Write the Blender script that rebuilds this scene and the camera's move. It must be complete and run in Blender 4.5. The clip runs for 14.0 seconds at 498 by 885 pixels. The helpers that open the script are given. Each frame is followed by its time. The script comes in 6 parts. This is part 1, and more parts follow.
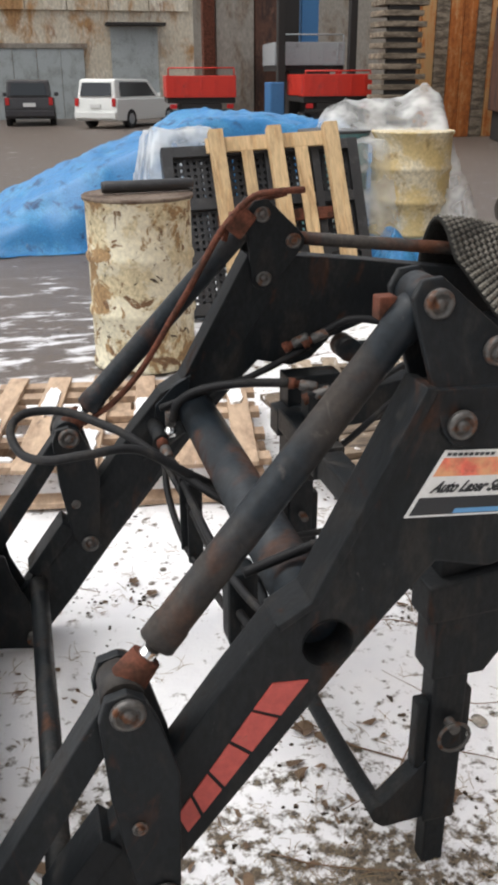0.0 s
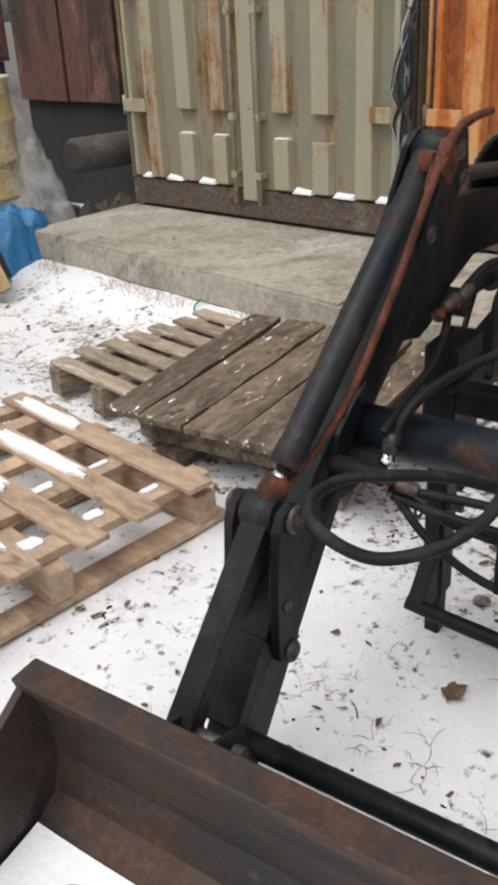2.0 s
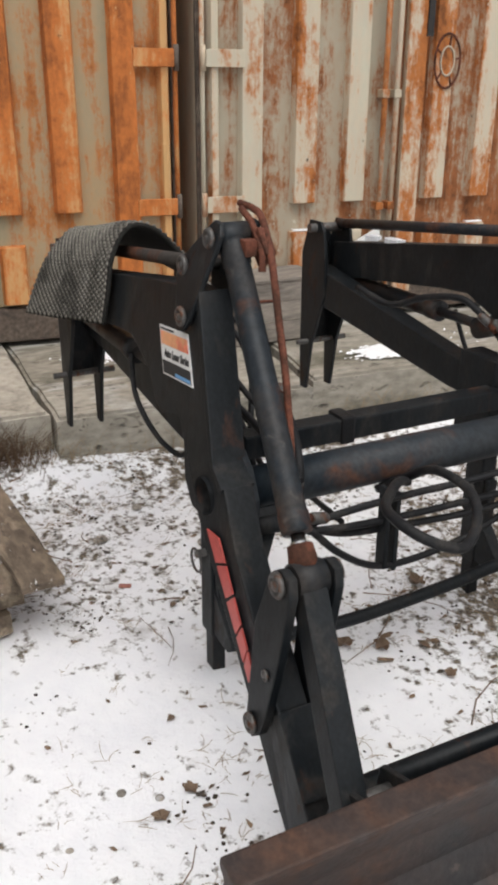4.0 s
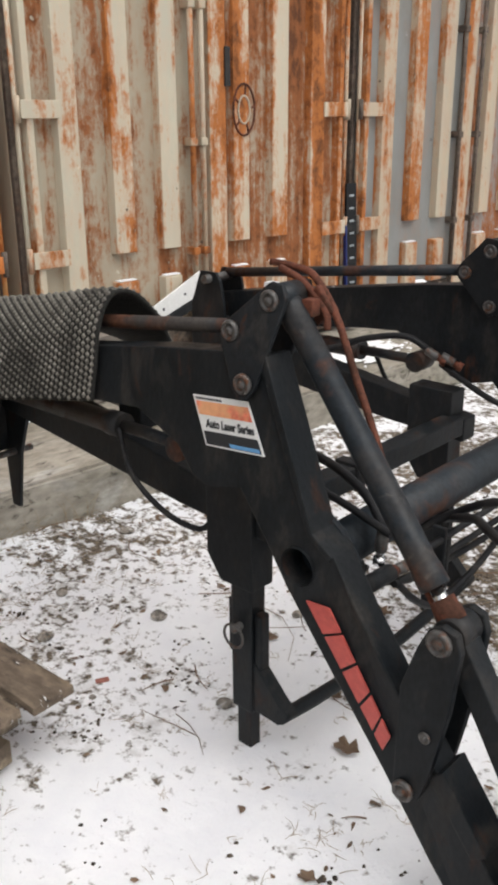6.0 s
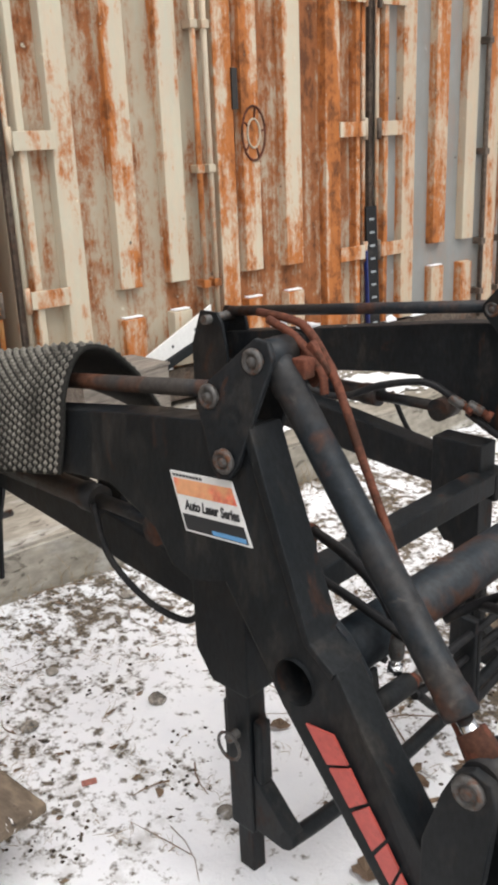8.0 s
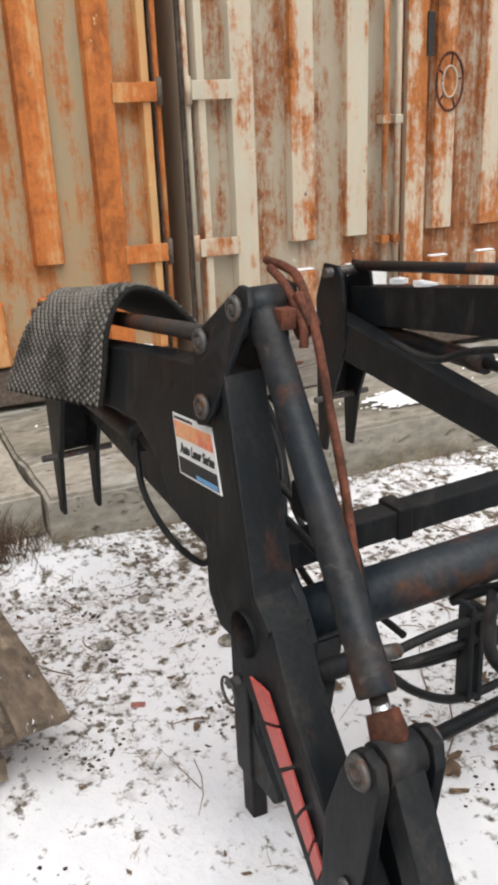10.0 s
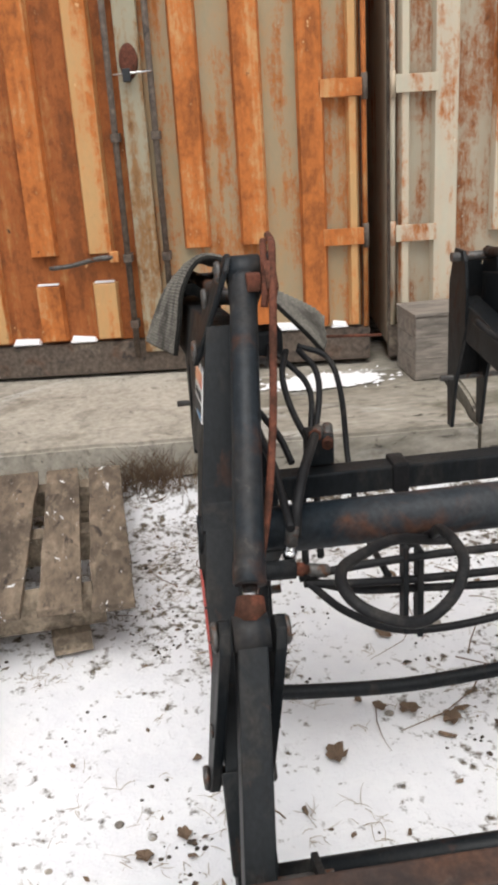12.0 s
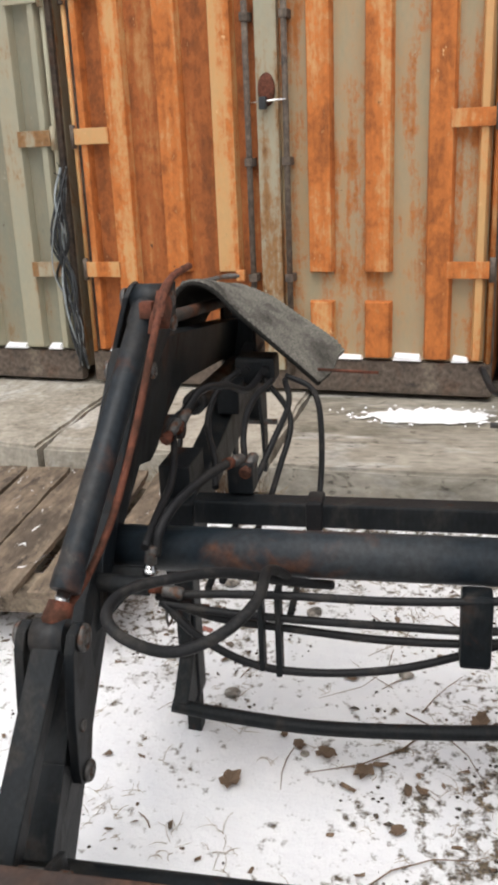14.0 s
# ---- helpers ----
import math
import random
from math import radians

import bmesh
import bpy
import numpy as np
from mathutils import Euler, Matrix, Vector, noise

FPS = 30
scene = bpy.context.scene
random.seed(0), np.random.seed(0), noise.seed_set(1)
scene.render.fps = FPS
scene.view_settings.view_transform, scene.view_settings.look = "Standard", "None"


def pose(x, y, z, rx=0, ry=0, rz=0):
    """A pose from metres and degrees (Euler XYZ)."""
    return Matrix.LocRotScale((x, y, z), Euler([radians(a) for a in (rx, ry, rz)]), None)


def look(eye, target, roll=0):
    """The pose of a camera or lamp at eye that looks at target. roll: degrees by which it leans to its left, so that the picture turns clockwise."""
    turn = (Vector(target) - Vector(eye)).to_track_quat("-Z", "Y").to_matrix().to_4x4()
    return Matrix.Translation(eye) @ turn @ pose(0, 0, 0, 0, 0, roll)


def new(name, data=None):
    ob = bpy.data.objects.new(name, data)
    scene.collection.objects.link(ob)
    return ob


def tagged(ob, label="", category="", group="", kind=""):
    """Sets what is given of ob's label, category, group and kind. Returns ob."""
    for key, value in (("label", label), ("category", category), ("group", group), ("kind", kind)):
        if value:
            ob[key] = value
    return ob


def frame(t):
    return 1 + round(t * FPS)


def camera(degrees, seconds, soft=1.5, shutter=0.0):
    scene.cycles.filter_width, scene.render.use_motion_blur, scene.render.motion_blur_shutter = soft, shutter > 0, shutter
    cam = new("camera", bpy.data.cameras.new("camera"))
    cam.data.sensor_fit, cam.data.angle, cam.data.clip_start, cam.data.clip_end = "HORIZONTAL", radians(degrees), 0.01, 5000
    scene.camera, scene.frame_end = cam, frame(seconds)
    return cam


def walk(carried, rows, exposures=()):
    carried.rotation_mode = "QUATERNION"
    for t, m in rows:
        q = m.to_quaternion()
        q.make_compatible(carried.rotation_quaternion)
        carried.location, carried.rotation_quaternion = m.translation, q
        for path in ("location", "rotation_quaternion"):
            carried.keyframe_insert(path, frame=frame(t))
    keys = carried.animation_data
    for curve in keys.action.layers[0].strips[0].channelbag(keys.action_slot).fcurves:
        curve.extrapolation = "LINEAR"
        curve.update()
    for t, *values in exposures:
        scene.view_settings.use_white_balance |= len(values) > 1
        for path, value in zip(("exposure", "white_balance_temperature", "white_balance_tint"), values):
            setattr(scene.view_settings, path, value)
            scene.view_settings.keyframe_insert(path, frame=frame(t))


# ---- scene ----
cam = camera(31.6, 14.0, soft=3.7)
EXPOSURE = 0.14
METRES, EYE, TILT, LEAN, TURN = 7.5, 1.665, 0.0, 0.0, -15.0
ROWS = [
    (0.0, 0.0, 0.0, 0.0, -0.11, -22.62, 0.27),
    (0.5, -0.0564, 0.038, 0.0007, -6.39, -22.85, 0.97),
    (1.0, -0.1129, 0.0666, -0.0022, -17.47, -24.16, 1.83),
    (1.5, -0.1545, 0.117, -0.0101, -29.55, -26.51, 2.99),
    (2.0, -0.2016, 0.167, -0.0077, -41.23, -26.39, 2.72),
    (2.5, -0.2323, 0.2197, -0.0055, -56.81, -25.08, 3.82),
    (3.0, -0.2492, 0.2854, -0.0072, -71.44, -24.95, 5.01),
    (3.5, -0.2721, 0.3368, -0.0014, -88.51, -23.69, 1.5),
    (6.0, -0.2183, 0.4801, 0.0067, -122.58, -20.24, 0.39),
    (6.5, -0.218, 0.4916, 0.0085, -124.04, -19.22, -0.16),
    (7.0, -0.2125, 0.4861, 0.0078, -125.15, -18.46, 0.68),
    (7.5, -0.1921, 0.4561, 0.0075, -123.77, -18.2, 1.85),
    (8.0, -0.1845, 0.4427, 0.0071, -120.88, -18.87, 2.31),
    (8.5, -0.1836, 0.439, 0.0057, -118.25, -19.6, 2.56),
    (11.0, -0.2569, 0.332, 0.0001, -93.19, -21.28, 0.58),
    (11.5, -0.2752, 0.3163, 0.0043, -88.74, -21.26, 0.26),
    (12.0, -0.2662, 0.2861, -0.0003, -82.62, -20.46, 3.4),
    (12.5, -0.2553, 0.2521, -0.0017, -77.19, -20.66, 4.13),
    (13.0, -0.2639, 0.2274, -0.0016, -70.64, -20.25, 2.11),
    (13.5, -0.2629, 0.2025, 0.0022, -66.27, -19.43, 1.29),
    (14.0, -0.2394, 0.1709, -0.0004, -64.35, -18.49, 2.32),
]
walk(cam, [(t, pose(0, 0, EYE, TILT, LEAN, TURN) @ pose(METRES * x, METRES * y, METRES * z, 90 + pitch, roll, yaw)) for t, x, y, z, yaw, pitch, roll in ROWS],
     [(t, EXPOSURE + stop) for t, stop in ((0.0, 0.17), (1.0, 0.06), (2.0, -0.15), (3.0, -0.25), (3.7, -0.15), (6.0, -0.05), (7.2, 0.0), (8.0, 0.2), (8.7, 0.2), (11.0, 0.05), (13.0, 0.06), (14.0, 0.12))])

# ---- world, sun ----
world = bpy.data.worlds.new("overcast")
scene.world = world
world.use_nodes = True
wn, wl = world.node_tree.nodes, world.node_tree.links
sky = wn.new("ShaderNodeTexSky")
sky.sky_type, sky.sun_disc = "NISHITA", False
sky.sun_elevation, sky.sun_rotation = radians(63), radians(295)
sky.dust_density, sky.air_density = 4.0, 1.0
soften = wn.new("ShaderNodeHueSaturation")
soften.inputs["Saturation"].default_value = 0.18
wl.new(sky.outputs[0], soften.inputs["Color"])
wl.new(soften.outputs[0], wn["Background"].inputs["Color"])
wn["Background"].inputs["Strength"].default_value = 0.17
sun = new("sun", bpy.data.lights.new("sun", "SUN"))
sun.data.energy, sun.data.angle, sun.data.color = 1.0, radians(45), (1.0, 0.965, 0.91)
sun.matrix_world = look((-6, -1, 13), (0.5, 2, 0))


# ---- materials ----
def mat(name, colour, rough=0.6, metal=0.0, patches=(), grain=0.15, scale=30.0, bump=0.15, stretch=(1, 1, 1), vary=0.0, soft=0.06, gloss=0.5):
    """A procedural surface: a base colour with fine grain, then patches (colour, share, size, roughness) laid over it in turn."""
    m = bpy.data.materials.new(name)
    m.use_nodes = True
    n, l = m.node_tree.nodes, m.node_tree.links
    bsdf = n["Principled BSDF"]
    bsdf.inputs["Metallic"].default_value = metal
    bsdf.inputs["Specular IOR Level"].default_value = gloss
    co = n.new("ShaderNodeTexCoord")
    mp = n.new("ShaderNodeMapping")
    mp.inputs["Scale"].default_value = stretch
    l.new(co.outputs["Object"], mp.inputs["Vector"])
    vec = mp.outputs[0]
    if vary:
        info = n.new("ShaderNodeObjectInfo")
        add = n.new("ShaderNodeVectorMath")
        add.operation = "MULTIPLY_ADD"
        l.new(info.outputs["Random"], add.inputs[0])
        add.inputs[1].default_value = (37, 53, 71)
        l.new(mp.outputs[0], add.inputs[2])
        vec = add.outputs[0]

    def noise_tex(size, detail=6.0, dist=0.0):
        t = n.new("ShaderNodeTexNoise")
        t.inputs["Scale"].default_value, t.inputs["Detail"].default_value, t.inputs["Distortion"].default_value = size, detail, dist
        t.inputs["Roughness"].default_value = 0.62
        l.new(vec, t.inputs["Vector"])
        return t.outputs["Fac"]

    def ramp(fac, lo, hi, a=0.0, b=1.0):
        r = n.new("ShaderNodeMapRange")
        r.inputs["From Min"].default_value, r.inputs["From Max"].default_value = lo, hi
        r.inputs["To Min"].default_value, r.inputs["To Max"].default_value = a, b
        l.new(fac, r.inputs["Value"])
        return r.outputs[0]

    def mixed(fac, a, b):
        x = n.new("ShaderNodeMix")
        x.data_type = "RGBA"
        l.new(fac, x.inputs[0])
        for sock, v in ((x.inputs[6], a), (x.inputs[7], b)):
            if isinstance(v, tuple):
                sock.default_value = (*v, 1)
            else:
                l.new(v, sock)
        return x.outputs[2]

    dark = tuple(c * (1 - 1.6 * grain) for c in colour)
    light = tuple(min(1, c * (1 + 1.6 * grain)) for c in colour)
    fine = noise_tex(scale)
    col = mixed(ramp(fine, 0.3, 0.7), dark, light)
    if vary:
        r = n.new("ShaderNodeObjectInfo")
        hs = n.new("ShaderNodeHueSaturation")
        l.new(ramp(r.outputs["Random"], 0, 1, 1 - vary, 1 + vary), hs.inputs["Value"])
        l.new(col, hs.inputs["Color"])
        col = hs.outputs[0]
    rgh = None
    for k, (pc, share, size, prough, *own) in enumerate(patches):
        f = noise_tex(size, 8.0, 0.3 + 0.2 * k)
        edge = 0.5 + (0.5 - share) * 0.55
        half = own[0] if own else soft
        f = ramp(f, edge - half, edge + half)
        pc2 = mixed(ramp(fine, 0.35, 0.65), tuple(c * 0.7 for c in pc), tuple(min(1, c * 1.25) for c in pc))
        col = mixed(f, col, pc2)
        v = n.new("ShaderNodeMix")
        l.new(f, v.inputs[0])
        if rgh is None:
            v.inputs[2].default_value = rough
        else:
            l.new(rgh, v.inputs[2])
        v.inputs[3].default_value = prough
        rgh = v.outputs[0]
    l.new(col, bsdf.inputs["Base Color"])
    if rgh is None:
        bsdf.inputs["Roughness"].default_value = rough
    else:
        l.new(rgh, bsdf.inputs["Roughness"])
    if bump:
        b = n.new("ShaderNodeBump")
        b.inputs["Strength"].default_value, b.inputs["Distance"].default_value = bump, 0.01
        l.new(fine, b.inputs["Height"])
        l.new(b.outputs[0], bsdf.inputs["Normal"])
    return m


M_BLACK = mat("black_paint", (0.0054, 0.0074, 0.0092), 0.42, 0.0, [((0.0135, 0.015, 0.0165), 0.46, 2.2, 0.6, 0.14), ((0.032, 0.029, 0.026), 0.30, 9, 0.75, 0.10), ((0.070, 0.030, 0.016), 0.17, 7, 0.9, 0.07), ((0.055, 0.054, 0.052), 0.10, 45, 0.6, 0.03)], 0.25, 60, 0.1, (1.6, 1.6, 0.7), soft=0.06, gloss=0.24)
M_TUBE = mat("slate_tube_paint", (0.013, 0.019, 0.025), 0.42, 0.0, [((0.032, 0.035, 0.038), 0.42, 4, 0.6, 0.1), ((0.095, 0.042, 0.024), 0.27, 5, 0.9)], 0.25, 60, 0.08, soft=0.07, gloss=0.28)
M_TANK = mat("dark_tank_steel", (0.07, 0.062, 0.055), 0.8, 0.0, [((0.12, 0.11, 0.10), 0.35, 5, 0.9)], 0.25, 40, 0.2)
M_STEEL_BROWN = mat("worn_cylinder_paint", (0.013, 0.017, 0.021), 0.4, 0.0, [((0.040, 0.033, 0.028), 0.46, 4, 0.6), ((0.085, 0.034, 0.018), 0.30, 6, 0.9), ((0.10, 0.085, 0.075), 0.14, 20, 0.8)], 0.25, 60, 0.08, soft=0.09, gloss=0.24)
M_RUSTPIPE = mat("rusty_pipe", (0.125, 0.040, 0.022), 0.75, 0.0, [((0.06, 0.024, 0.014), 0.45, 14, 0.9)], 0.25, 90, 0.2, gloss=0.3)
M_CHROME = mat("bright_rod", (0.75, 0.75, 0.74), 0.18, 1.0, [((0.3, 0.2, 0.15), 0.2, 20, 0.6)], 0.05, 80, 0.02)
M_PIN = mat("worn_pin_steel", (0.10, 0.095, 0.09), 0.5, 0.5, [((0.14, 0.06, 0.03), 0.35, 30, 0.85)], 0.2, 90, 0.1)
M_RUBBER = mat("hose_rubber", (0.010, 0.010, 0.011), 0.55, 0.0, [((0.035, 0.032, 0.029), 0.35, 12, 0.8)], 0.2, 120, 0.1, gloss=0.24)
M_RED = mat("red_decal", (0.50, 0.085, 0.07), 0.45, 0.0, [((0.22, 0.10, 0.08), 0.2, 25, 0.8)], 0.1, 50, 0.03)
M_BUCKET = mat("rusty_bucket_steel", (0.045, 0.030, 0.025), 0.6, 0.2, [((0.10, 0.048, 0.028), 0.36, 4, 0.85), ((0.022, 0.020, 0.020), 0.4, 3, 0.5), ((0.16, 0.12, 0.10), 0.1, 12, 0.8)], 0.25, 50, 0.2, soft=0.1)
M_MAT = mat("woven_rubber_mat", (0.020, 0.019, 0.017), 0.9, 0.0, [], 0.3, 120, 0.2, gloss=0.2)
M_WEAVE = mat("woven_rubber_strands", (0.17, 0.158, 0.135), 0.85, 0.0, [((0.06, 0.055, 0.047), 0.42, 5, 0.9, 0.1), ((0.22, 0.205, 0.18), 0.25, 12, 0.9)], 0.3, 120, 0.2, gloss=0.25)
M_CONCRETE = mat("concrete", (0.42, 0.385, 0.325), 0.85, 0.0, [((0.30, 0.27, 0.22), 0.5, 1.5, 0.9, 0.14), ((0.17, 0.15, 0.115), 0.26, 3.2, 0.9, 0.12), ((0.62, 0.61, 0.59), 0.16, 1.6, 0.85, 0.12), ((0.10, 0.088, 0.068), 0.20, 9, 0.9, 0.05), ((0.06, 0.052, 0.04), 0.20, 30, 0.9, 0.03)], 0.12, 26, 0.35, soft=0.09)
M_DIRTY_CONCRETE = mat("mossy_dark_concrete", (0.34, 0.31, 0.26), 0.9, 0.0, [((0.21, 0.19, 0.15), 0.5, 2.0, 0.9, 0.14), ((0.11, 0.10, 0.07), 0.30, 4.5, 0.9, 0.1), ((0.55, 0.55, 0.54), 0.2, 2.6, 0.85, 0.1), ((0.06, 0.052, 0.04), 0.26, 18, 0.9, 0.05)], 0.16, 26, 0.45, (1.0, 0.45, 1.0), soft=0.09)
M_SNOW = mat("snow", (0.86, 0.865, 0.88), 0.6, 0.0, [], 0.03, 60, 0.4)
M_PALE_WOOD = mat("pale_pallet_wood", (0.47, 0.34, 0.235), 0.75, 0.0, [((0.36, 0.25, 0.17), 0.45, 2.2, 0.8), ((0.22, 0.155, 0.11), 0.2, 5, 0.8), ((0.80, 0.79, 0.79), 0.10, 3.0, 0.7, 0.05)], 0.13, 14, 0.15, (2.6, 0.8, 2.6), 0.15)
M_NEW_WOOD = mat("new_pallet_wood", (0.56, 0.40, 0.22), 0.7, 0.0, [((0.46, 0.30, 0.15), 0.4, 4, 0.8)], 0.15, 16, 0.1, (4, 4, 0.6), 0.12)
M_OLD_WOOD = mat("weathered_plank_wood", (0.25, 0.20, 0.145), 0.85, 0.0, [((0.12, 0.092, 0.065), 0.5, 3, 0.9), ((0.36, 0.30, 0.22), 0.25, 6, 0.8)], 0.3, 14, 0.25, (0.7, 3, 3), 0.2)
M_PLANK = mat("snow_flecked_plank_wood", (0.17, 0.128, 0.09), 0.85, 0.0, [((0.085, 0.064, 0.046), 0.48, 3.0, 0.9, 0.12), ((0.25, 0.195, 0.14), 0.28, 9, 0.8, 0.08), ((0.04, 0.03, 0.024), 0.26, 10, 0.9, 0.05), ((0.85, 0.85, 0.86), 0.235, 11, 0.7, 0.012)], 0.28, 16, 0.4, (0.75, 2.0, 2.0), 0.22)
M_DRAB_WOOD = mat("drab_slat_wood", (0.36, 0.29, 0.215), 0.85, 0.0, [((0.24, 0.19, 0.14), 0.45, 3, 0.9, 0.1), ((0.78, 0.78, 0.78), 0.2, 4, 0.8, 0.1)], 0.22, 16, 0.2, (3, 0.7, 3), 0.2)
M_GREY_WOOD = mat("grey_box_wood", (0.23, 0.20, 0.17), 0.85, 0.0, [((0.16, 0.14, 0.12), 0.4, 4, 0.9)], 0.2, 18, 0.2, (4, 0.6, 4), 0.12)
M_SILL = mat("sill_steel", (0.105, 0.08, 0.062), 0.85, 0.0, [((0.21, 0.17, 0.13), 0.27, 4, 0.9), ((0.11, 0.06, 0.038), 0.25, 7, 0.9, 0.1), ((0.05, 0.04, 0.035), 0.3, 9, 0.9)], 0.3, 40, 0.3)
M_DRUM = mat("peeling_cream_drum", (0.64, 0.59, 0.44), 0.6, 0.0, [((0.55, 0.47, 0.30), 0.45, 3.5, 0.7), ((0.30, 0.19, 0.09), 0.40, 5.5, 0.85), ((0.16, 0.09, 0.045), 0.33, 9, 0.9), ((0.045, 0.028, 0.018), 0.24, 16, 0.9)], 0.12, 40, 0.15, (1, 1, 1), 0, 0.02)
M_DRUM_LID = mat("rusty_drum_lid", (0.16, 0.12, 0.09), 0.8, 0.0, [((0.08, 0.05, 0.035), 0.4, 6, 0.9)], 0.2, 50, 0.2)
M_YELLOW = mat("yellow_drum", (0.55, 0.42, 0.20), 0.5, 0.0, [((0.62, 0.55, 0.40), 0.45, 4, 0.5), ((0.35, 0.24, 0.1), 0.3, 6, 0.7)], 0.1, 40, 0.1)
M_BLUE_TARP = mat("blue_tarp", (0.028, 0.19, 0.43), 0.4, 0.0, [((0.055, 0.25, 0.48), 0.4, 3, 0.45), ((0.015, 0.07, 0.18), 0.3, 6, 0.5), ((0.30, 0.33, 0.36), 0.12, 5, 0.7)], 0.15, 60, 0.3)
M_BLACK_PLASTIC = mat("black_plastic", (0.03, 0.03, 0.032), 0.5, 0.0, [((0.07, 0.07, 0.07), 0.3, 5, 0.6)], 0.1, 60, 0.05)
M_DARK = mat("dark_parts_and_shade", (0.03, 0.027, 0.025), 0.9)
M_BRICK = mat("brick_clay", (0.34, 0.14, 0.11), 0.9, 0.0, [((0.2, 0.1, 0.08), 0.3, 60, 0.9)], 0.2, 90, 0.2)
M_STONE = mat("grey_stone", (0.28, 0.25, 0.215), 0.9, 0.0, [((0.10, 0.09, 0.078), 0.4, 24, 0.9), ((0.5, 0.5, 0.5), 0.22, 30, 0.8)], 0.25, 60, 0.3, vary=0.25)
M_EARTH = mat("dark_earth", (0.045, 0.036, 0.028), 0.95, 0.0, [((0.10, 0.08, 0.06), 0.4, 20, 0.95)], 0.3, 60, 0.2, gloss=0.2)
M_TWIG = mat("dry_twig", (0.16, 0.10, 0.06), 0.9, vary=0.3)
M_STRAW = mat("dry_grass", (0.30, 0.22, 0.13), 0.9, vary=0.3)
M_LEAF = mat("dead_leaf", (0.15, 0.10, 0.065), 0.85, 0.0, [((0.24, 0.16, 0.10), 0.4, 3, 0.9), ((0.05, 0.04, 0.03), 0.4, 7, 0.9)])
M_RUSTWALL = mat("rusty_brown_sheet", (0.115, 0.052, 0.034), 0.8, 0.0, [((0.06, 0.035, 0.028), 0.45, 2.0, 0.9), ((0.18, 0.09, 0.06), 0.3, 4, 0.8)], 0.25, 30, 0.2, (1, 1, 0.35))
M_FARWALL = mat("stained_plaster_wall", (0.60, 0.53, 0.42), 0.85, 0.0, [((0.70, 0.64, 0.54), 0.4, 1.5, 0.85), ((0.42, 0.24, 0.11), 0.40, 0.9, 0.9), ((0.25, 0.11, 0.05), 0.2, 1.6, 0.9)], 0.15, 12, 0.2, (1, 1, 0.5))
M_GREYWALL = mat("grey_far_wall", (0.30, 0.27, 0.23), 0.85, 0.0, [((0.22, 0.17, 0.13), 0.4, 1.2, 0.9)], 0.15, 12, 0.2, (1, 1, 0.5))
M_GARAGE = mat("pale_garage_door", (0.40, 0.43, 0.43), 0.6, 0.0, [((0.32, 0.34, 0.33), 0.4, 1.5, 0.7)], 0.08, 20, 0.05)
M_CAR_DARK = mat("dark_car_paint", (0.045, 0.042, 0.045), 0.3, 0.0, [((0.08, 0.075, 0.07), 0.3, 2, 0.5)], 0.1, 30, 0.0)
M_CAR_WHITE = mat("white_car_paint", (0.78, 0.79, 0.76), 0.35, 0.0, [], 0.03, 20, 0.0)
M_TRUCK_RED = mat("red_truck_paint", (0.62, 0.035, 0.02), 0.4, 0.0, [((0.45, 0.04, 0.03), 0.3, 3, 0.6)], 0.08, 30, 0.0)
M_GLASS_DARK = mat("dark_car_glass", (0.03, 0.035, 0.04), 0.12, 0.0, (), 0.0, 20, 0.0)
M_TYRE = mat("tyre_rubber", (0.02, 0.02, 0.02), 0.8)
M_LAMP_RED = mat("red_tail_lamp", (0.5, 0.02, 0.02), 0.25, 0.0, (), 0.0, 20, 0.0)
M_GREY_METAL = mat("grey_tailgate_paint", (0.36, 0.38, 0.39), 0.5, 0.0, [((0.28, 0.28, 0.28), 0.3, 3, 0.6)], 0.08, 30, 0.0)
M_BLUE_PAINT = mat("blue_sheet_paint", (0.05, 0.17, 0.36), 0.5)
M_WHITE = mat("white_label_film", (0.72, 0.72, 0.70), 0.4, 0.0, [((0.5, 0.47, 0.42), 0.15, 30, 0.6)], 0.04, 60, 0.0)
M_INK = mat("dark_ink", (0.02, 0.022, 0.025), 0.5, 0.0, (), 0.0, 60, 0.0)
M_ORANGE = mat("orange_label_film", (0.75, 0.36, 0.18), 0.4, 0.0, [((0.75, 0.15, 0.10), 0.4, 9, 0.4)], 0.05, 60, 0.0)
M_LABEL_BLUE = mat("blue_label_film", (0.12, 0.32, 0.58), 0.4, 0.0, (), 0.03, 60, 0.0)
M_RAIL_BLUE = mat("dark_blue_plastic", (0.012, 0.025, 0.13), 0.5)
M_GREENCORD = mat("green_cord", (0.05, 0.35, 0.18), 0.6)
M_CABLE = mat("cable_sheath", (0.03, 0.033, 0.036), 0.5, 0.0, (), 0.1, 60, 0.0, vary=0.4)
M_CABLE_PALE = mat("pale_cable_sheath", (0.30, 0.33, 0.34), 0.5)


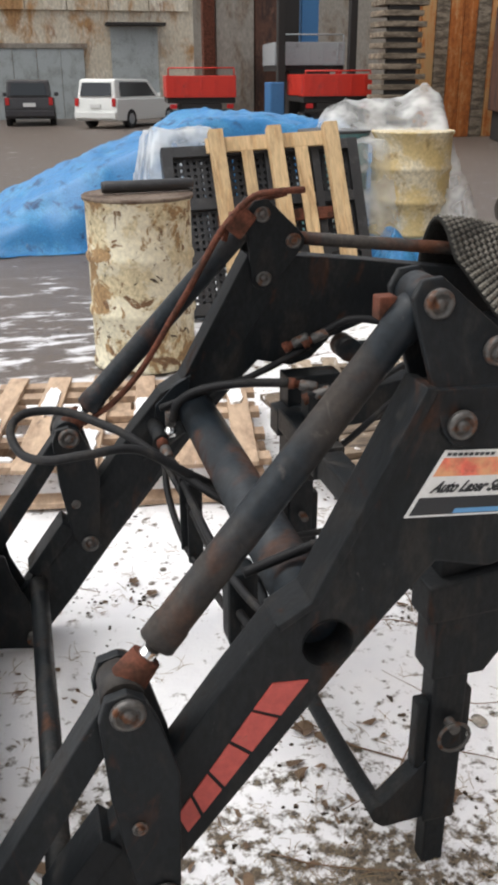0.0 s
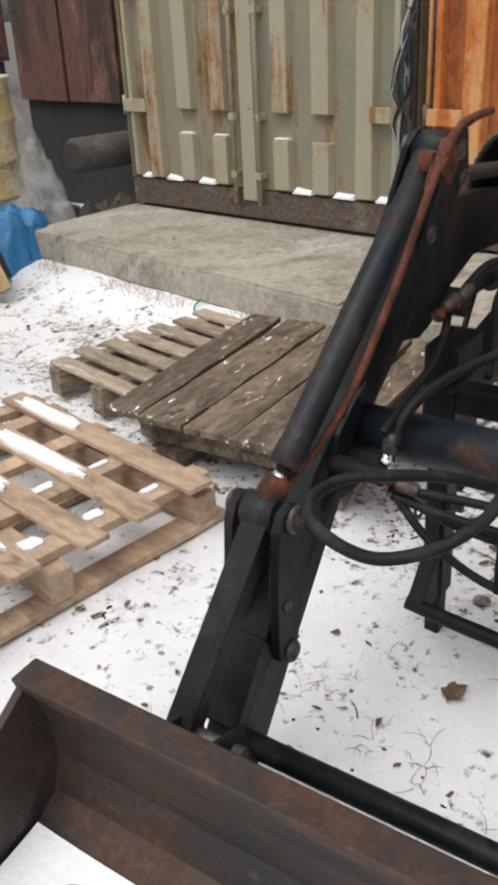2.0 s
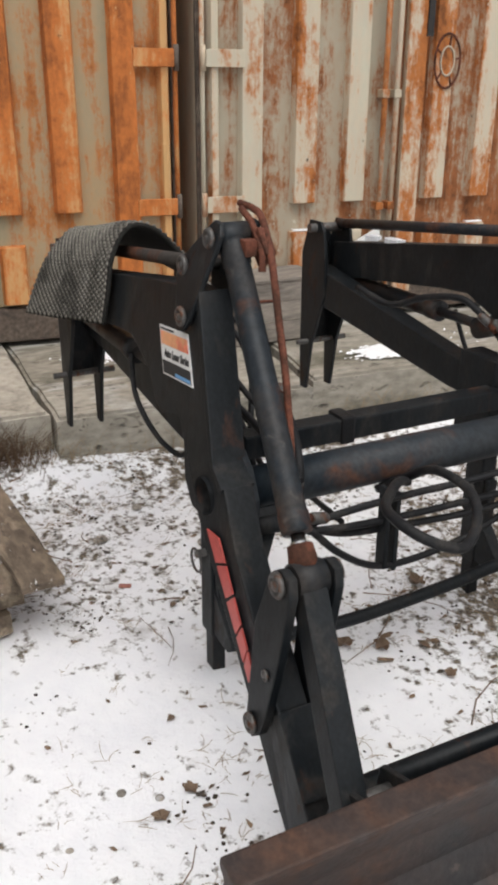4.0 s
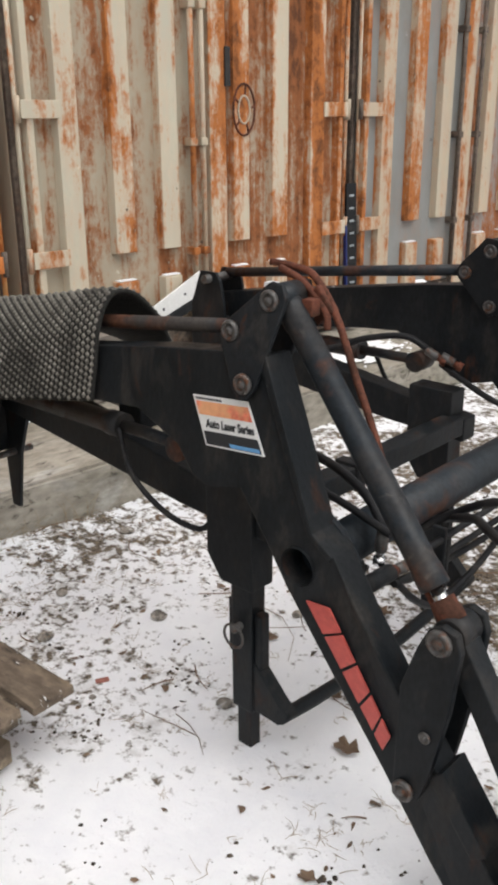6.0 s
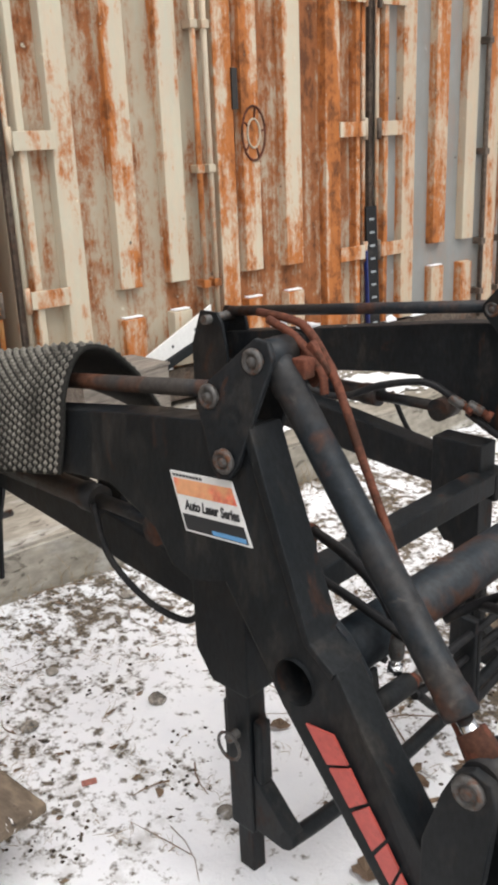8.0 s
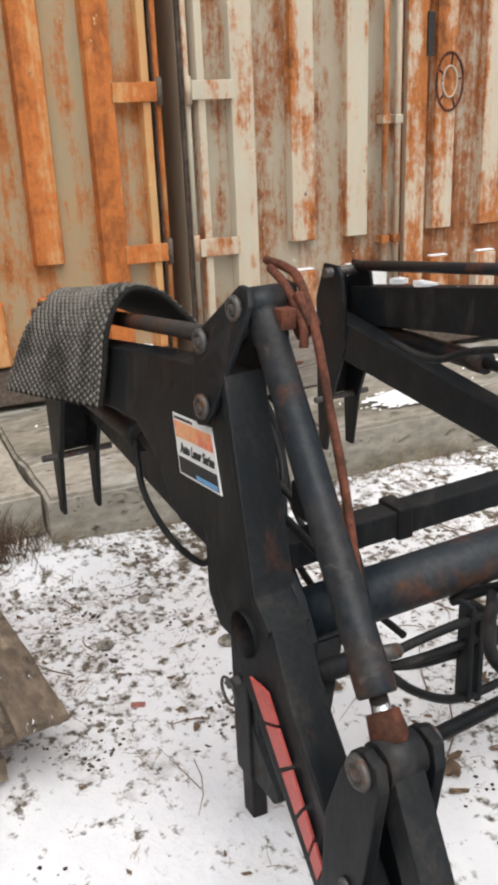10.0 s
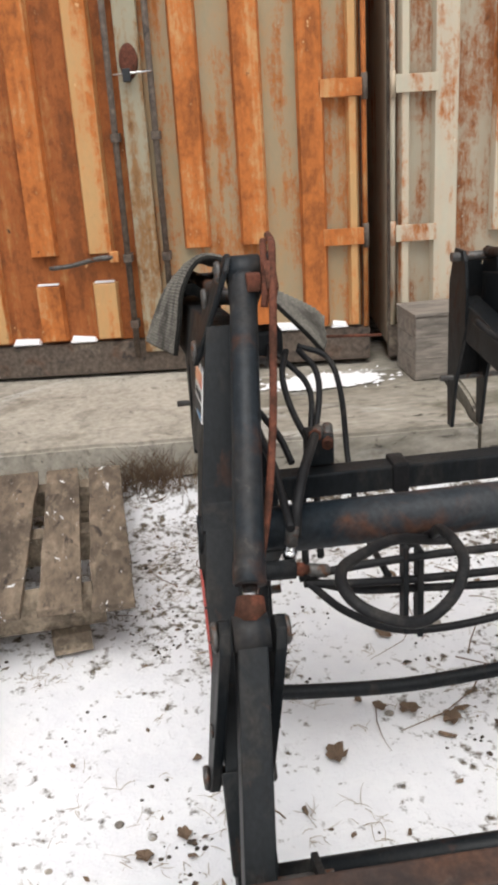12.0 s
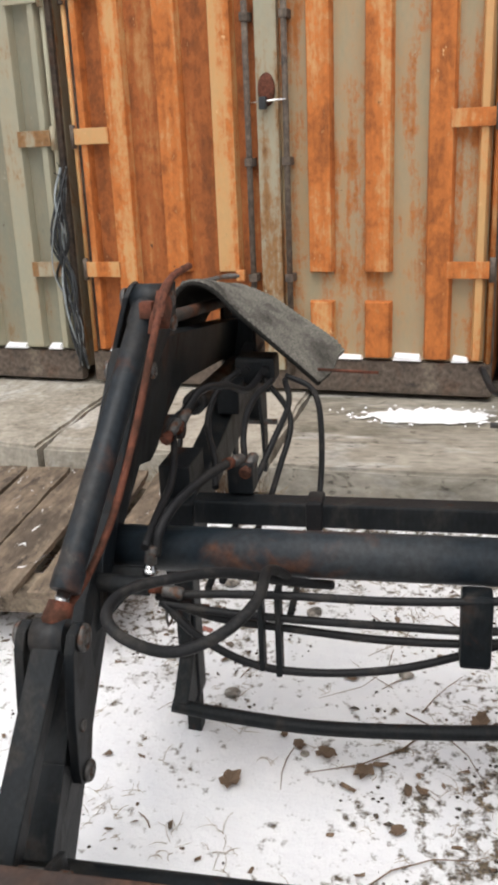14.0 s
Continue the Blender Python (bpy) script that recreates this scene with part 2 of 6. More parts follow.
def painted_sheet(name, paint, paint2, rust, amount, scabs=0.9):
    """Old container paint: two faded tones, rust in upright runs broken up by a gritty grain, dark scabs, pale chips and black specks."""
    m = bpy.data.materials.new(name)
    m.use_nodes = True
    n, l = m.node_tree.nodes, m.node_tree.links
    bsdf = n["Principled BSDF"]
    bsdf.inputs["Specular IOR Level"].default_value = 0.3
    co, info = n.new("ShaderNodeTexCoord"), n.new("ShaderNodeObjectInfo")
    shift = n.new("ShaderNodeVectorMath")
    shift.operation = "MULTIPLY_ADD"
    l.new(info.outputs["Random"], shift.inputs[0])
    shift.inputs[1].default_value = (31, 47, 19)
    l.new(co.outputs["Object"], shift.inputs[2])

    def tex(size, stretch, detail=6.0, rough=0.6):
        mp = n.new("ShaderNodeMapping")
        mp.inputs["Scale"].default_value = stretch
        l.new(shift.outputs[0], mp.inputs["Vector"])
        t = n.new("ShaderNodeTexNoise")
        t.inputs["Scale"].default_value, t.inputs["Detail"].default_value, t.inputs["Roughness"].default_value = size, detail, rough
        l.new(mp.outputs[0], t.inputs["Vector"])
        return t.outputs["Fac"]

    def op(kind, a, b):
        x = n.new("ShaderNodeMath")
        x.operation = kind
        for sock, v in ((x.inputs[0], a), (x.inputs[1], b)):
            if isinstance(v, (int, float)):
                sock.default_value = v
            else:
                l.new(v, sock)
        return x.outputs[0]

    def rng(fac, lo, hi, a=0.0, b=1.0):
        r = n.new("ShaderNodeMapRange")
        r.inputs["From Min"].default_value, r.inputs["From Max"].default_value = lo, hi
        r.inputs["To Min"].default_value, r.inputs["To Max"].default_value = a, b
        l.new(fac, r.inputs["Value"])
        return r.outputs[0]

    def mixed(fac, a, b):
        x = n.new("ShaderNodeMix")
        x.data_type = "RGBA"
        l.new(fac, x.inputs[0])
        for sock, v in ((x.inputs[6], a), (x.inputs[7], b)):
            if isinstance(v, tuple):
                sock.default_value = (*v, 1)
            else:
                l.new(v, sock)
        return x.outputs[2]

    runs = tex(4.5, (2.0, 2.0, 0.16), 5.0)
    blots = tex(3.2, (1, 1, 0.6), 7.0)
    grain = tex(42.0, (1, 1, 0.5), 9.0, 0.8)
    chips = tex(11.0, (1, 1, 0.8), 8.0, 0.7)
    own = rng(info.outputs["Random"], 0, 1, -0.045, 0.045)
    wear = op("ADD", op("ADD", op("ADD", op("MULTIPLY", runs, 0.38), op("MULTIPLY", chips, 0.16)), op("MULTIPLY", blots, 0.24)), op("ADD", op("MULTIPLY", grain, 0.22), own))
    edge = 0.5 + (0.5 - amount) * 0.36
    base = mixed(rng(blots, 0.42, 0.60), paint, paint2)
    base = mixed(rng(grain, 0.3, 0.7), tuple(c * 0.86 for c in paint), base)
    stain = mixed(rng(wear, edge - 0.11, edge + 0.01, 0.0, 0.62), base, tuple(0.5 * (c + d * 1.3) for c, d in zip(rust, paint)))
    orange = mixed(rng(grain, 0.35, 0.68), tuple(c * 0.72 for c in rust), tuple(min(1, c * 1.22) for c in rust))
    col = mixed(rng(wear, edge - 0.022, edge + 0.036), stain, orange)
    scab = mixed(rng(grain, 0.4, 0.6), (0.07, 0.03, 0.018), tuple(c * 0.48 for c in rust))
    col = mixed(rng(op("ADD", wear, op("MULTIPLY", op("SUBTRACT", chips, 0.5), 0.35)), edge + 0.055, edge + 0.12, 0.0, scabs), col, scab)
    col = mixed(rng(chips, 0.655, 0.69, 0.0, 0.75), col, tuple(min(1, c * 1.25 + 0.05) for c in paint))
    col = mixed(rng(chips, 0.325, 0.295, 0.0, 0.9), col, (0.050, 0.028, 0.017))
    l.new(col, bsdf.inputs["Base Color"])
    l.new(rng(wear, edge - 0.02, edge + 0.03, 0.55, 0.85), bsdf.inputs["Roughness"])
    bump = n.new("ShaderNodeBump")
    bump.inputs["Strength"].default_value, bump.inputs["Distance"].default_value = 0.25, 0.006
    l.new(op("ADD", op("MULTIPLY", grain, 0.6), op("MULTIPLY", chips, 0.6)), bump.inputs["Height"])
    l.new(bump.outputs[0], bsdf.inputs["Normal"])
    return m


M_DOOR_A = painted_sheet("pale_green_door_paint", (0.37, 0.355, 0.265), (0.42, 0.39, 0.28), (0.28, 0.15, 0.065), 0.39)
# the green door paint about a third darker: shade between the ribs, in the colour
SHEET_A = painted_sheet("shaded_green_sheet_paint", (0.25, 0.245, 0.185), (0.30, 0.275, 0.20), (0.22, 0.125, 0.055), 0.38)
M_DOOR_B = painted_sheet("orange_rust_door_paint", (0.58, 0.36, 0.16), (0.54, 0.30, 0.12), (0.52, 0.165, 0.042), 0.55, 0.55)
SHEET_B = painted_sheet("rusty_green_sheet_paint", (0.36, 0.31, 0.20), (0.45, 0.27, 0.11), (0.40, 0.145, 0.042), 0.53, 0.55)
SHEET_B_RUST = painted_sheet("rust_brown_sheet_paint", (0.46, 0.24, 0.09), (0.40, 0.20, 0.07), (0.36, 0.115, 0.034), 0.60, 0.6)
M_DOOR_C = painted_sheet("rust_streaked_cream_paint", (0.575, 0.54, 0.42), (0.46, 0.475, 0.40), (0.42, 0.145, 0.04), 0.47)
# recess cream: darkened for the shade between ribs, with more brown rust
SHEET_C = painted_sheet("shaded_rusty_cream_sheet_paint", (0.42, 0.39, 0.30), (0.30, 0.23, 0.15), (0.27, 0.10, 0.036), 0.55)
M_DOOR_D = painted_sheet("rust_streaked_grey_paint", (0.50, 0.44, 0.33), (0.37, 0.36, 0.32), (0.40, 0.14, 0.04), 0.45)
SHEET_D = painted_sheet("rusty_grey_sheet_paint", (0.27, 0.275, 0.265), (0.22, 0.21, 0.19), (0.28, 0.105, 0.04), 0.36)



def sheer_plastic():
    m = bpy.data.materials.new("clear_plastic_sheet")
    m.use_nodes = True
    n, l = m.node_tree.nodes, m.node_tree.links
    b = n["Principled BSDF"]
    b.inputs["Base Color"].default_value = (0.80, 0.81, 0.80, 1)
    b.inputs["Roughness"].default_value = 0.3
    t = n.new("ShaderNodeTexNoise")
    t.inputs["Scale"].default_value = 5.0
    r = n.new("ShaderNodeMapRange")
    r.inputs["From Min"].default_value, r.inputs["From Max"].default_value = 0.35, 0.65
    r.inputs["To Min"].default_value, r.inputs["To Max"].default_value = 0.18, 0.62
    co = n.new("ShaderNodeTexCoord")
    l.new(co.outputs["Object"], t.inputs["Vector"])
    l.new(t.outputs["Fac"], r.inputs["Value"])
    l.new(r.outputs[0], b.inputs["Alpha"])
    return m


M_PLASTIC = sheer_plastic()


def ground_material():
    """Thin trodden snow over earth and dead grass; wet asphalt shows through on the yard to the north."""
    m = bpy.data.materials.new("snowy_ground")
    m.use_nodes = True
    n, l = m.node_tree.nodes, m.node_tree.links
    bsdf = n["Principled BSDF"]
    co = n.new("ShaderNodeTexCoord")

    def tex(size, detail=8.0, stretch=(1, 1, 1)):
        mp = n.new("ShaderNodeMapping")
        mp.inputs["Scale"].default_value = stretch
        l.new(co.outputs["Object"], mp.inputs["Vector"])
        t = n.new("ShaderNodeTexNoise")
        t.inputs["Scale"].default_value, t.inputs["Detail"].default_value, t.inputs["Roughness"].default_value = size, detail, 0.65
        l.new(mp.outputs[0], t.inputs["Vector"])
        return t.outputs["Fac"]

    def rng(fac, lo, hi, a=0.0, b=1.0):
        r = n.new("ShaderNodeMapRange")
        r.inputs["From Min"].default_value, r.inputs["From Max"].default_value = lo, hi
        r.inputs["To Min"].default_value, r.inputs["To Max"].default_value = a, b
        l.new(fac, r.inputs["Value"])
        return r.outputs[0]

    def op(kind, a, b):
        x = n.new("ShaderNodeMath")
        x.operation = kind
        for sock, v in ((x.inputs[0], a), (x.inputs[1], b)):
            if isinstance(v, float):
                sock.default_value = v
            else:
                l.new(v, sock)
        return x.outputs[0]

    def mixed(fac, a, b):
        x = n.new("ShaderNodeMix")
        x.data_type = "RGBA"
        l.new(fac, x.inputs[0])
        for sock, v in ((x.inputs[6], a), (x.inputs[7], b)):
            if isinstance(v, tuple):
                sock.default_value = (*v, 1)
            else:
                l.new(v, sock)
        return x.outputs[2]

    xyz = n.new("ShaderNodeSeparateXYZ")
    l.new(co.outputs["Object"], xyz.inputs[0])
    big, mid, fine, grit = tex(0.9), tex(5.5), tex(26.0), tex(95.0)
    # earth shows in clumps: fine spots, more of them where the broad noise is high
    spots = op("ADD", op("MULTIPLY", fine, 0.55), op("ADD", op("MULTIPLY", mid, 0.30), op("MULTIPLY", big, 0.28)))
    # more earth along the slabs and south of the loader
    worn = op("MAXIMUM", rng(xyz.outputs["X"], 0.7, 2.3), rng(xyz.outputs["Y"], 2.2, 0.9))
    worn = op("MULTIPLY", worn, rng(xyz.outputs["Y"], 4.6, 3.6))
    spots = op("ADD", spots, op("MULTIPLY", worn, 0.062))
    gap = n.new("ShaderNodeVectorMath")
    gap.operation = "DISTANCE"
    l.new(co.outputs["Object"], gap.inputs[0])
    gap.inputs[1].default_value = (0.62, 1.10, 0)
    spots = op("ADD", spots, rng(gap.outputs["Value"], 0.85, 0.25, 0.0, 0.05))
    bare = rng(spots, BARE_LO, BARE_HI)
    bare2 = rng(op("ADD", op("ADD", op("MULTIPLY", mid, 0.6), op("MULTIPLY", big, 0.5)), op("MULTIPLY", worn, 0.045)), 0.605, 0.73, 0.0, 0.62)
    earth = mixed(rng(grit, 0.35, 0.65), (0.032, 0.026, 0.021), (0.20, 0.155, 0.105))
    snow = mixed(rng(mid, 0.3, 0.7), (0.80, 0.805, 0.83), (0.89, 0.89, 0.895))
    col = mixed(op("MAXIMUM", bare, bare2), snow, earth)
    # the yard: asphalt, thin snow in streaks
    yard_edge = op("ADD", xyz.outputs["Y"], op("MULTIPLY", op("SUBTRACT", mid, 0.5), 1.2))
    yard = rng(yard_edge, 4.75, 5.2)
    yard = op("MULTIPLY", yard, rng(op("ADD", xyz.outputs["X"], op("MULTIPLY", op("SUBTRACT", mid, 0.5), 1.0)), 1.5, 0.9))
    far = rng(xyz.outputs["Y"], 7.2, 8.2)
    yard = op("MAXIMUM", yard, far)
    streak = tex(2.6, 9.0, (0.8, 2.2, 1))
    near_snow = rng(op("ADD", streak, op("MULTIPLY", rng(xyz.outputs["Y"], 6.2, 8.5), -0.12)), 0.50, 0.58)
    asphalt = mixed(rng(grit, 0.3, 0.7), (0.075, 0.058, 0.048), (0.135, 0.108, 0.090))
    asphalt = mixed(near_snow, asphalt, (0.66, 0.66, 0.68))
    col = mixed(yard, col, asphalt)
    l.new(col, bsdf.inputs["Base Color"])
    l.new(rng(yard, 0, 1, 0.75, 0.45), bsdf.inputs["Roughness"])
    b = n.new("ShaderNodeBump")
    b.inputs["Strength"].default_value, b.inputs["Distance"].default_value = 0.5, 0.02
    l.new(op("ADD", op("MULTIPLY", fine, 0.7), op("MULTIPLY", grit, 0.3)), b.inputs["Height"])
    l.new(b.outputs[0], bsdf.inputs["Normal"])
    return m


BARE_LO, BARE_HI = 0.612, 0.675
M_GROUND = ground_material()


# ---- building helpers ----
def bm_box(x0, y0, z0, x1, y1, z1, bevel=0.0, bm=None):
    own = bm is None
    bm = bmesh.new() if own else bm
    made = bmesh.ops.create_cube(bm, size=1.0, matrix=Matrix.Translation(((x0 + x1) / 2, (y0 + y1) / 2, (z0 + z1) / 2)) @ Matrix.Diagonal((abs(x1 - x0), abs(y1 - y0), abs(z1 - z0), 1)))
    if bevel:
        edges = {e for v in made["verts"] for e in v.link_edges}
        bmesh.ops.bevel(bm, geom=list(edges), offset=bevel, segments=2, affect="EDGES", profile=0.6)
    return bm


def bm_plate(loop, put, bevel=0.004):
    """A plate: a closed outline of (a, b), which put(a, b, side) sets in space on its two sides (0 and 1)."""
    bm = bmesh.new()
    lo, hi = [bm.verts.new(put(a, b, 0)) for a, b in loop], [bm.verts.new(put(a, b, 1)) for a, b in loop]
    bm.faces.new(lo)
    bm.faces.new(hi[::-1])
    for i in range(len(loop)):
        j = (i + 1) % len(loop)
        bm.faces.new((lo[j], lo[i], hi[i], hi[j]))
    bmesh.ops.recalc_face_normals(bm, faces=bm.faces)
    if bevel:
        bmesh.ops.bevel(bm, geom=list(bm.edges), offset=bevel, segments=2, affect="EDGES", profile=0.6)
    return bm


def bm_tube(points, radius, sides=12, caps=True, bm=None):
    """A tube swept along points; radius a number or one for each point."""
    own = bm is None
    bm = bmesh.new() if own else bm
    pts = [Vector(p) for p in points]
    rad = radius if isinstance(radius, (list, tuple)) else [radius] * len(pts)
    rings, up = [], None
    for i, p in enumerate(pts):
        d = (pts[min(i + 1, len(pts) - 1)] - pts[max(i - 1, 0)]).normalized()
        if up is None:
            up = Vector((0, 0, 1)) if abs(d.z) < 0.9 else Vector((1, 0, 0))
        a = (up - d * up.dot(d)).normalized()
        up = a
        b = d.cross(a)
        rings.append([bm.verts.new(p + (a * math.cos(2 * math.pi * k / sides) + b * math.sin(2 * math.pi * k / sides)) * rad[i]) for k in range(sides)])
    for r, s in zip(rings, rings[1:]):
        for k in range(sides):
            bm.faces.new((r[k], r[(k + 1) % sides], s[(k + 1) % sides], s[k])).smooth = True
    if caps:
        bm.faces.new(rings[0][::-1])
        bm.faces.new(rings[-1])
    return bm


def curve_points(ctrl, steps=8):
    """A smooth line through control points (Catmull-Rom)."""
    c = [Vector(p) for p in ctrl]
    c = [2 * c[0] - c[1], *c, 2 * c[-1] - c[-2]]
    out = []
    for i in range(1, len(c) - 2):
        for k in range(steps):
            t = k / steps
            p0, p1, p2, p3 = c[i - 1], c[i], c[i + 1], c[i + 2]
            out.append(0.5 * (2 * p1 + (p2 - p0) * t + (2 * p0 - 5 * p1 + 4 * p2 - p3) * t * t + (3 * p1 - p0 - 3 * p2 + p3) * t ** 3))
    return [*out, c[-2]]


def bm_lathe(profile, sides=32, centre=(0, 0, 0)):
    bm = bmesh.new()
    rings = [[bm.verts.new((centre[0] + r * math.cos(2 * math.pi * k / sides), centre[1] + r * math.sin(2 * math.pi * k / sides), centre[2] + z)) for k in range(sides)] for r, z in profile]
    for a, b in zip(rings, rings[1:]):
        for k in range(sides):
            bm.faces.new((a[k], a[(k + 1) % sides], b[(k + 1) % sides], b[k])).smooth = True
    bm.faces.new(rings[0][::-1])
    bm.faces.new(rings[-1])
    return bm


def mesh_of(bm, name, material):
    me = bpy.data.meshes.new(name)
    bm.to_mesh(me)
    bm.free()
    me.materials.append(material)
    return me


def part(name, bm, material, parent, label=""):
    """One mesh object under a thing or a part; its geometry is given in the parent's own frame."""
    ob = new(name, mesh_of(bm, name, material))
    ob.parent = parent
    return tagged(ob, label)


def thing(name, label, category, group="", kind="", m=None):
    ob = new(name)
    ob.empty_display_size = 0.1
    if m is not None:
        ob.matrix_world = m
    return tagged(ob, label, category, group, kind)


def solo(name, bm, material, label, category, group="", kind="", m=None):
    ob = new(name, mesh_of(bm, name, material))
    if m is not None:
        ob.matrix_world = m
    return tagged(ob, label, category, group, kind)


rnd = random.Random(7)

# ---- ground and slabs ----
def ground_height(x, y):
    h = 0.012 * noise.noise((x * 1.3, y * 1.3, 0)) + 0.013 * noise.noise((x * 4.2, y * 4.2, 3)) + 0.006 * noise.noise((x * 12, y * 12, 5))
    fade = max(0.0, min(1.0, (9 - max(abs(x - 1), abs(y - 3))) / 4))
    # trodden earth banks up against the slabs
    rim = 2.40 + 0.07 * (y - 1.12) if y < 3.46 else 2.53 + 0.205 * (y - 3.5)
    near = max(0.0, min(1.0, (x - rim + 0.55) / 0.5))
    deep = 0.03 + 0.058 * max(0.0, min(1.0, (y - 1.7) / 0.9)) if y < 6.6 else max(0.0, 0.088 - 0.1 * (y - 6.6))
    bank = deep * near * near * (3 - 2 * near) * max(0.0, min(1.0, y + 1.0))
    return h * fade + bank


def build_ground():
    bm = bmesh.new()
    xs = [-400, -120, -40, -15, -8] + [-5 + 0.07 * i for i in range(172)] + [10, 18, 40, 120, 400]
    ys = [-400, -120, -40, -15, -8] + [-4 + 0.07 * i for i in range(200)] + [13, 20, 40, 120, 400]
    grid = [[bm.verts.new((x, y, ground_height(x, y))) for y in ys] for x in xs]
    for i in range(len(xs) - 1):
        for j in range(len(ys) - 1):
            bm.faces.new((grid[i][j], grid[i + 1][j], grid[i + 1][j + 1], grid[i][j + 1])).smooth = True
    solo("ground", bm, M_GROUND, "trodden thin snow over earth, dead grass and wet asphalt", "ground", kind="structure")


build_ground()

LINE = radians(-7.5)
ALONG = Vector((-math.sin(LINE), math.cos(LINE), 0))
INTO = Vector((math.cos(LINE), math.sin(LINE), 0))
CORNER = Vector((3.484, 1.281, 0))
SLAB_TOP = 0.27


def slab(name, corners, top, thick, seed, concrete=None):
    """A rough concrete slab with an uneven rim, given by its plan corners."""
    r = random.Random(seed)
    loop = []
    for (x0, y0), (x1, y1) in zip(corners, corners[1:] + corners[:1]):
        steps = max(2, int(math.hypot(x1 - x0, y1 - y0) / 0.14))
        for k in range(steps):
            t = k / steps
            loop.append((x0 + (x1 - x0) * t + r.uniform(-0.011, 0.011), y0 + (y1 - y0) * t + r.uniform(-0.011, 0.011)))
    bm = bm_plate(loop, lambda a, b, s: (a, b, top if s else top - thick), 0.0)
    rim = [e for e in bm.edges if all(v.co.z > top - 0.01 for v in e.verts)]
    bmesh.ops.bevel(bm, geom=rim, offset=0.016, segments=2, affect="EDGES")
    return solo(name, bm, concrete or M_CONCRETE, "cracked weathered concrete slab with patches of snow", "slab", "slabs along the containers", "structure")


slab("concrete_slab", [(2.545, 3.60), (3.13, 6.42), (4.75, 6.2), (4.3, 3.57), (3.3, 3.585), (2.72, 3.60)], SLAB_TOP, 0.175, 3)
slab("concrete_slab", [(2.47, 2.40), (2.53, 3.555), (2.72, 3.575), (3.3, 3.55), (4.28, 3.54), (4.12, 2.33)], SLAB_TOP + 0.004, 0.18, 4)
slab("concrete_slab", [(2.30, 1.12), (2.39, 2.385), (4.10, 2.315), (3.92, 0.9)], SLAB_TOP - 0.006, 0.26, 7, M_DIRTY_CONCRETE)
slab("concrete_slab", [(2.18, -1.5), (2.39, 1.05), (3.91, 0.84), (3.55, -1.7)], SLAB_TOP - 0.01, 0.26, 5, M_DIRTY_CONCRETE)
slab("concrete_slab", [(1.9, -4.4), (2.17, -1.54), (3.54, -1.74), (3.2, -4.5)], SLAB_TOP - 0.004, 0.26, 6, M_DIRTY_CONCRETE)


# ---- shipping containers ----
RIBS = ((0.195, 0.345, True), (0.51, 0.668, True), (0.842, 0.99, False), (1.10, 1.165, False))


def rib_mesh(u0, u1, z0, z1, deep, material, slope=0.014):
    """One pressed rib: sloping flanks, and a chamfered foot and head."""
    loop = [(u0, 0), (u0 + slope, -deep), (u1 - slope, -deep), (u1, 0)]
    bm = bmesh.new()
    low = [bm.verts.new((0.0 if d == 0 else d * 0.97, u, z0 + (0 if d == 0 else 0.004))) for u, d in loop]
    high = [bm.verts.new((d, u, z1 - (0.0 if d == 0 else 0.004))) for u, d in loop]
    for i in range(3):
        bm.faces.new((low[i], low[i + 1], high[i + 1], high[i]))
    bm.faces.new(low)
    bm.faces.new(high[::-1])
    bm.faces.new((low[3], low[0], high[0], high[3]))
    bmesh.ops.recalc_face_normals(bm, faces=bm.faces)
    bmesh.ops.bevel(bm, geom=list(bm.edges), offset=0.003, segments=1, affect="EDGES")
    return mesh_of(bm, "rib", material)


